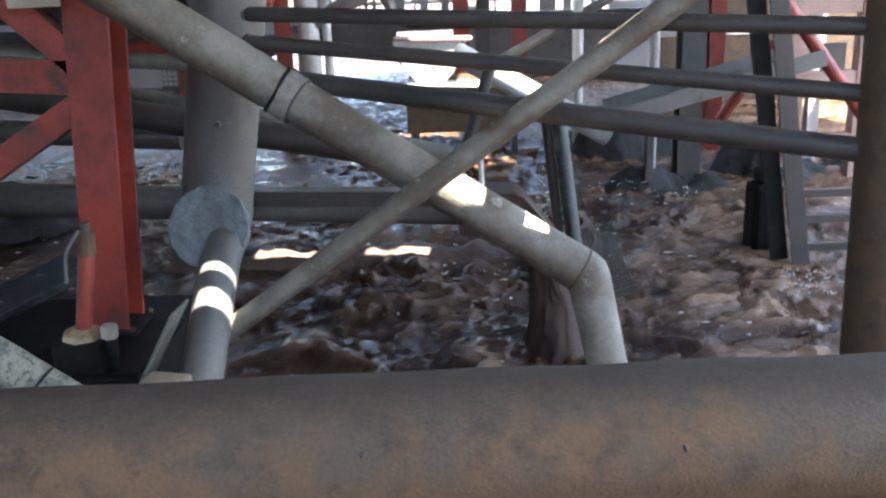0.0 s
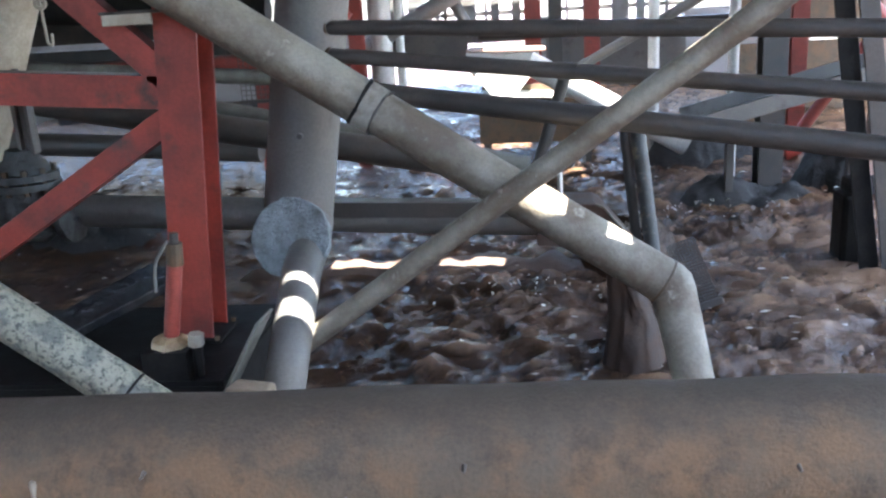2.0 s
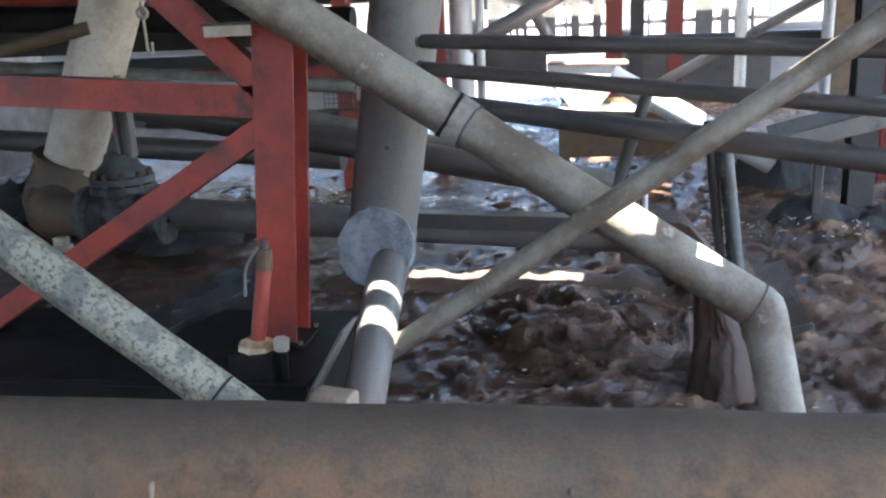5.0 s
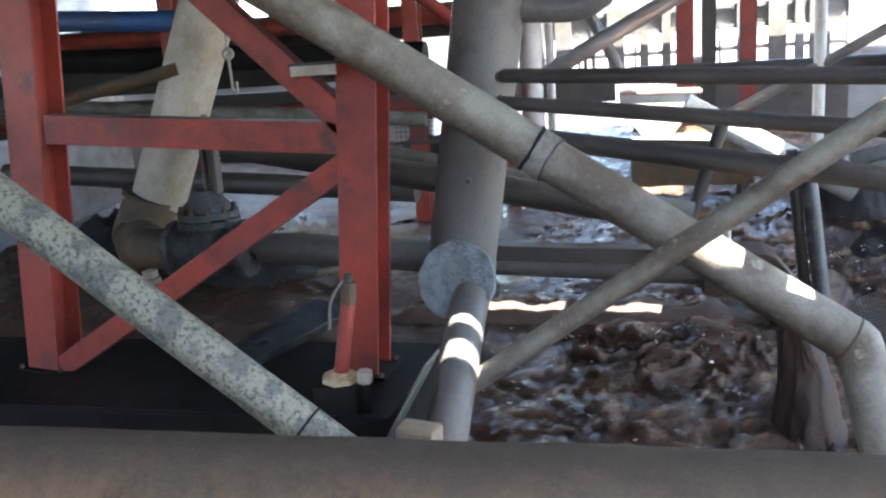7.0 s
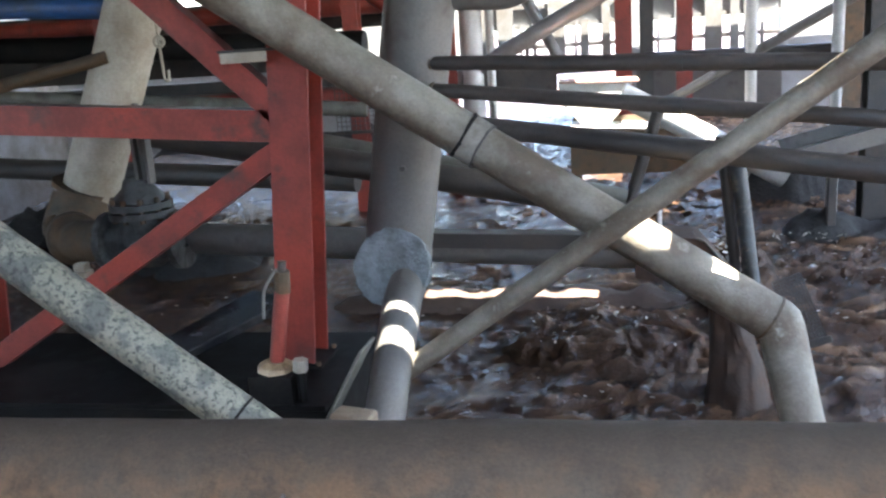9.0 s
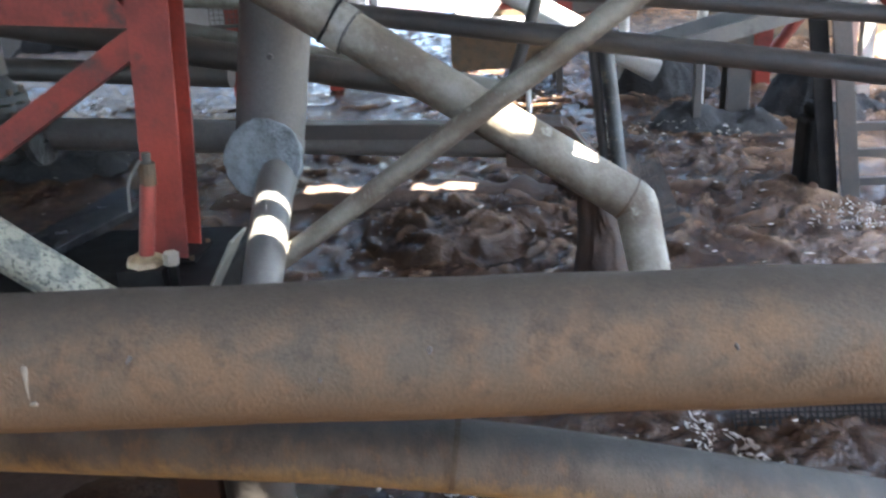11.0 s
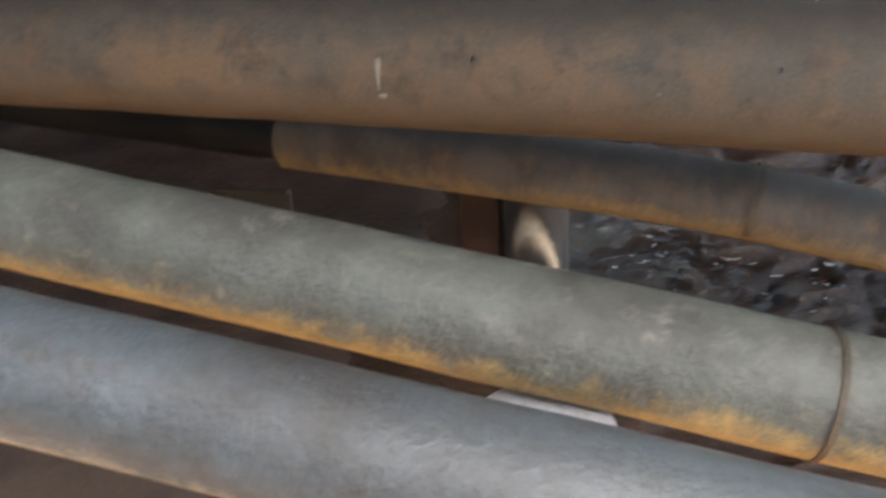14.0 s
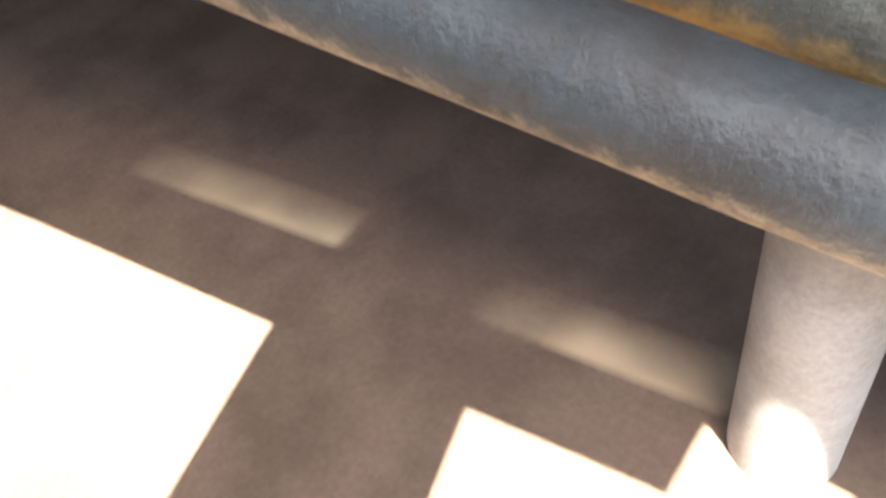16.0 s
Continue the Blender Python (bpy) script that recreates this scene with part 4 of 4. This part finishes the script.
def heap(x, y, rx, ry, h, seed):
    bm = bmesh.new()
    bmesh.ops.create_grid(bm, x_segments=56, y_segments=36, size=1)
    for v in bm.verts:
        q = v.co.copy()
        d = math.hypot(q.x, q.y)
        k = max(0.0, 1 - d * d)
        w = Vector((q.x * rx, q.y * ry, seed))
        lump = 0.78 + 0.30 * noise.noise(w * 1.8) + 0.13 * noise.noise(w * 5.0) + 0.06 * noise.noise(w * 13)
        v.co = Vector((q.x * rx, q.y * ry, -0.25 + (h + 0.25) * k ** 0.75 * lump))
    ob = part("ore_mound", bm, HEAP, smooth=True)
    ob.location = (x, y, 0)
    tagged(ob, "black lumpy heap of wet ore in the stream", "mound", "ore mounds")


heap(1.55, 8.2, 0.9, 0.8, 0.95, 1)
heap(1.80, 6.75, 0.95, 0.45, 0.66, 3)
heap(-3.4, 11.6, 1.6, 0.6, 1.15, 21)
heap(-5.6, 11.9, 1.7, 0.6, 1.35, 23)
heap(-1.9, 11.9, 0.9, 0.5, 0.85, 25)
heap(2.75, 7.2, 0.9, 0.7, 0.85, 5)
heap(-3.6, 6.4, 1.2, 0.7, 0.7, 9)
heap(-5.2, 7.5, 1.4, 0.9, 0.9, 13)
heap(4.2, 6.6, 1.0, 0.8, 0.8, 17)


def mesh_panel(name, m, w, h, nx, ny, mat, label, backed=True):
    """A woven grate: a rim and two layers of bars."""
    t = thing(name, label, "grate", m.translation)
    r = m.to_3x3().to_4x4()
    bm = bmesh.new()
    for i in range(nx + 1):
        add_box(bm, (w * i / nx - 0.003, 0, 0), (w * i / nx + 0.003, 0.005, h), r)
    for j in range(ny + 1):
        add_box(bm, (0, 0.005, h * j / ny - 0.003), (w, 0.010, h * j / ny + 0.003), r)
    tagged(part("mesh_infill", bm, mat, t), kind="stuff")
    if not backed:
        part("rim", box((-0.02, -0.004, -0.03), (w + 0.02, 0.012, 0.0), r), mat, t)
        return
    part("backing", box((0, 0.03, 0), (w, 0.036, h), r), WETMUD, t)


mesh_panel("screen_panel", pose(0.665, 3.55, 0.585, -14, -22, -8), 0.12, 0.28, 9, 20, DARKPIPE, "dark perforated screen beside the pipe elbow", False)
mesh_panel("screen_panel", pose(0.80, 2.55, 0.08, -32, 0, 0), 1.30, 0.34, 58, 16, BLACK, "dark perforated screen low over the pool")
mesh_panel("screen_panel", pose(-2.62, 7.88, 1.15, 0, 0, 0), 0.55, 0.45, 12, 10, DARKPIPE, "dark mesh screen in the far frame", False)
t = thing("pipe_stand", "orange rusted post under the brown pipe", "stand", (0.74, 1.66, 0.0))
part("post", box((-0.055, -0.05, -0.1), (0.055, 0.05, 0.60)), RUSTRED, t)
t = thing("pipe_stand", "brown rusted post under the brown pipe", "stand", (-0.845, 1.80, 0.0))
part("post", box((-0.055, -0.05, 0.0), (0.055, 0.05, 0.82)), RUSTRED, t)
t = thing("gusset", "small pale worn plate on the mud bank", "plate", (-1.72, 1.95, 0.18))
part("plate", box((-0.15, 0.0, 0.0), (0.13, 0.012, 0.21), pose(0, 0, 0, -12, 0, 8), 0.004), RUSTY, t)
part("lip", box((-0.15, -0.03, 0.20), (0.13, 0.0, 0.212), pose(0, 0, 0, -12, 0, 8), 0.003), RUSTY, t)
for x in (-0.11, 0.09):
    part("bolt", tube([pose(0, 0, 0, -12, 0, 8) @ Vector((x, 0.0, 0.12)), pose(0, 0, 0, -12, 0, 8) @ Vector((x, -0.014, 0.12))], 0.011, 6), DARKPIPE, t)


# ridge added so the sun from the roof gaps shows as bright strips
bm = bmesh.new()
bmesh.ops.create_grid(bm, x_segments=70, y_segments=14, size=1)
for v in bm.verts:
    q = v.co.copy()
    v.co = Vector((-0.65 + q.x * 1.5, 5.32 + q.y * 0.18, 0.10 + 0.20 * (1 - q.y * q.y) ** 0.5 * (1 - q.x ** 6)))
    v.co += Vector((0, 0.05, 0.05)) * noise.fractal(v.co * 6, 0.8, 2.1, 4)
tagged(part("sun_catch_ridge", bm, MUDGROUND, smooth=True), "low brown mud ridge added to catch the sun in patches", "silt", kind="structure")


# ---- foam, modelled glints and splashing water ----
def boil(x, y, z, rx, ry, rise, seed, label):
    """A low mound of churning water: a round patch that is highest in the middle, with short sharp crests."""
    n = 110
    u, v = np.meshgrid(np.linspace(-1, 1, n), np.linspace(-1, 1, n))
    fall = np.clip(1 - u * u - v * v, 0, 1)
    px, py = u * rx, v * ry
    h, crest = chop(px * 1.25 + seed, py * 1.25 + seed * 2, seed * 30)
    wx, wy = lattice(px * 4 + seed, py * 4, seed + 7), lattice(px * 4, py * 4 + seed, seed + 8)
    top = rise * fall ** 0.8 * (0.8 + 0.5 * lattice(px * 3.0, py * 3.0, seed + 9)) + h * 0.11 * np.clip(2.5 * fall, 0, 1) - 0.16 * (1 - np.clip(4 * fall, 0, 1))
    ob = sheet_mesh("water_boil", (px + 0.07 * wx * fall, py + 0.07 * wy * fall, top), n, n, crest * 0.6 * np.clip(2 * fall, 0, 1), MUD_WATER)
    ob.location = (x, y, z)
    return tagged(ob, label, "water", kind="structure")


boils = [
    boil(-0.15, 4.75, 0.12, 0.80, 0.55, 0.16, 1, "mound of brown water boiling up under the outlet"),
    boil(1.35, 6.15, 0.18, 0.60, 0.55, 0.13, 3, "dark standing wave in the brown stream"),
    boil(0.66, 5.35, 0.20, 0.34, 0.30, 0.34, 4, "brown water heaped up beside the wet leg"),
]
# falling water whose dark colour also holds the shadow under the pipe
curtain = bmesh.new()
add_tube(curtain, [(0.44, 4.08, 0.66), (0.46, 4.04, 0.50), (0.48, 3.99, 0.34), (0.49, 3.94, 0.16), (0.50, 3.92, 0.0)], [0.085, 0.10, 0.12, 0.15, 0.19], 64)
bmesh.ops.subdivide_edges(curtain, edges=[e for e in curtain.edges if abs(e.verts[0].co.z - e.verts[1].co.z) > 0.05], cuts=7)
for v in curtain.verts:
    v.co += Vector((1, 1, 0.2)) * (0.022 * noise.noise(v.co * Vector((16, 16, 1.2))) + 0.010 * noise.noise(v.co * Vector((45, 45, 2.5))))
falling = tagged(part("water_curtain", curtain, WETRUST_SHADE, smooth=True), "water falling from the outlet hood, coloured dark for the shadow there", "water", kind="structure")
jet = bmesh.new()
add_tube(jet, bend([(0.565, 2.93, 0.46), (0.60, 2.82, 0.30), (0.62, 2.70, 0.02)], 0.12), [0.075] * 4 + [0.085] * 4 + [0.10], 24)
for v in jet.verts:
    v.co += Vector((1, 1, 0.3)) * 0.02 * noise.fractal(v.co * Vector((18, 18, 5)), 0.8, 2.1, 3)
pouring = tagged(part("water_jet", jet, MUD_WATER, smooth=True), "brown water pouring from the pipe end", "water", kind="structure")
def foam_glint_flecks(seed, count, x0, x1, y0, y1, size, label):
    """Small pale flecks on the water: foam, and glints modelled as flecks."""
    rnd = random.Random(seed)
    verts, faces = [], []
    for k in range(count):
        x, y = rnd.uniform(x0, x1), y0 + (y1 - y0) * rnd.random() ** 1.3
        if noise.noise(Vector((x * 0.8, y * 0.5, 2))) < -0.05 and count > 300:
            continue
        a, s = rnd.gauss(0, 0.3), rnd.uniform(0.27, 1.0) * size
        lx, ly = s * rnd.uniform(0.8, 2.6), s * rnd.uniform(0.25, 0.7)
        z, b = SLOPE * (y - 2.5) + rnd.uniform(0.02, 0.075), len(verts)
        ring_ = [(math.cos(u) * lx * rnd.uniform(0.5, 1.2), math.sin(u) * ly * rnd.uniform(0.3, 1.5) + ly * math.cos(u) ** 2 * 1.2) for u in (i * math.pi / 3 + rnd.uniform(-0.3, 0.3) for i in range(6))]
        verts += [(x + p * math.cos(a) - q * math.sin(a), y + p * math.sin(a) + q * math.cos(a), z) for p, q in ring_]
        verts.append((x, y, z + s * 0.5))
        faces += [(b + i, b + (i + 1) % 6, b + 6) for i in range(6)]
    me = bpy.data.meshes.new("foam_glint_flecks")
    me.from_pydata(verts, [], faces)
    me.materials.append(FOAM_GLINT)
    me.polygons.foreach_set("use_smooth", [True] * len(faces))
    return tagged(new("foam_glint_flecks", me), label, "foam", kind="stuff")


def splash(x, y, z, rx, ry, h, count, seed, label, size=1.0):
    """A burst of small drops and threads of water thrown up from the stream."""
    rnd = random.Random(seed)
    verts, faces = [], []
    for k in range(count):
        a, r = rnd.uniform(0, 2 * math.pi), rnd.random() ** 0.5
        c = Vector((math.cos(a) * r * rx, math.sin(a) * r * ry, h * (1 - r) * rnd.random() + 0.02))
        d = Vector((rnd.gauss(0, 1), rnd.gauss(0, 1), rnd.gauss(0.2, 0.5))).normalized() * rnd.uniform(0.006, 0.030) * size
        e = d.orthogonal().normalized() * rnd.uniform(0.003, 0.008) * size
        g, b = d.cross(e).normalized() * e.length, len(verts)
        verts += [c - d, c + d, c + e, c - e, c + g, c - g]
        faces += [(b + i, b + j, b + n) for i in (0, 1) for j, n in ((2, 4), (4, 3), (3, 5), (5, 2))]
    me = bpy.data.meshes.new("splash")
    me.from_pydata(verts, [], faces)
    me.materials.append(FOAM_GLINT)
    ob = new("splash", me)
    ob.location = (x, y, z)
    return tagged(ob, label, "splash", kind="stuff")


splashes = [
    # these drops also stand for glints on the dark water
    splash(2.02, 4.75, 0.15, 0.32, 0.30, 0.12, 150, 1, "bright drops and modelled glints round the dark leg's foot"),
    splash(0.63, 5.15, 0.28, 0.13, 0.12, 0.75, 200, 2, "pale spray beside the wet leg", 1.5),
    splash(0.64, 2.62, 0.14, 0.05, 0.22, 0.10, 90, 5, "white strands of water where the pipe pours", 0.8),
    splash(0.78, 2.40, 0.13, 0.05, 0.16, 0.03, 50, 6, "white strands of foam running off the pour", 1.0),
    splash(1.35, 6.1, 0.38, 0.45, 0.35, 0.08, 35, 3, "small bright drops on the standing wave"),
    splash(-0.1, 4.7, 0.24, 0.65, 0.40, 0.08, 30, 4, "small bright drops over the boiling water"),
]
flecks = foam_glint_flecks(4, 2200, -3.0, 4.0, 1.2, 17.2, 0.016, "small pale flecks of foam and painted glints drifting on the muddy water")
# sky glints on the pool ripples, put in as pale flecks
pool_glints = [foam_glint_flecks(8, 120, -0.45, 0.45, 1.70, 2.5, 0.014, "glints on the pool beside the pipes, modelled as bright bobbing flecks"),
               foam_glint_flecks(9, 80, 0.4, 1.3, 1.65, 2.7, 0.012, "glints on the pool beside the pipes, modelled as bright bobbing flecks")]


def motions():
    def drift(z, v, wob):
        rows = []
        for k in range(33):
            s = k * 0.5
            rows.append((s, pose(v[0] * s + 0.03 * math.sin(s * 2.1 + wob), v[1] * s, z + SLOPE * v[1] * s + 0.012 * math.sin(s * 3.3 + wob))))
        return rows

    walk(water_a, drift(WATER_Z, (0.05, -0.25), 0.0))
    walk(water_b, drift(WATER_Z - 0.05, (-0.07, -0.42), 1.7))
    walk(pool, [(k * 0.4, pose(0.05 * math.sin(k * 0.9), 0.02 * math.sin(k * 1.4), POOL_Z + 0.006 * math.sin(k * 1.9))) for k in range(41)])
    for i, ob in enumerate(pool_glints):
        walk(ob, [(k * 0.4, pose(0.03 * math.sin(k * 1.3 + i), 0.03 * math.cos(k * 1.1 + i), POOL_Z - 0.010 + 0.006 * math.sin(k * 1.7 + i))) for k in range(41)])
    walk(flecks, drift(WATER_Z, (-0.03, -0.36), 1.0))
    for i, ob in enumerate((falling, pouring)):
        walk(ob, [(k * 0.2, pose(0.008 * math.sin(k * 2.3 + i), 0.008 * math.cos(k * 1.9 + i), 0.012 * math.sin(k * 2.9 + i))) for k in range(81)])
    for i, ob in enumerate(boils + splashes):
        x, y, z = ob.location
        walk(ob, [(k * 0.4, pose(x + 0.04 * math.sin(k * 1.7 + i), y + 0.04 * math.cos(k * 1.3 + i), z + 0.03 * math.sin(k * 2.1 + 2 * i),
                                 4 * math.sin(k * 1.9 + i), 4 * math.cos(k * 1.6 + i), 18 * math.sin(k * 0.5 + i))) for k in range(41)])


motions()
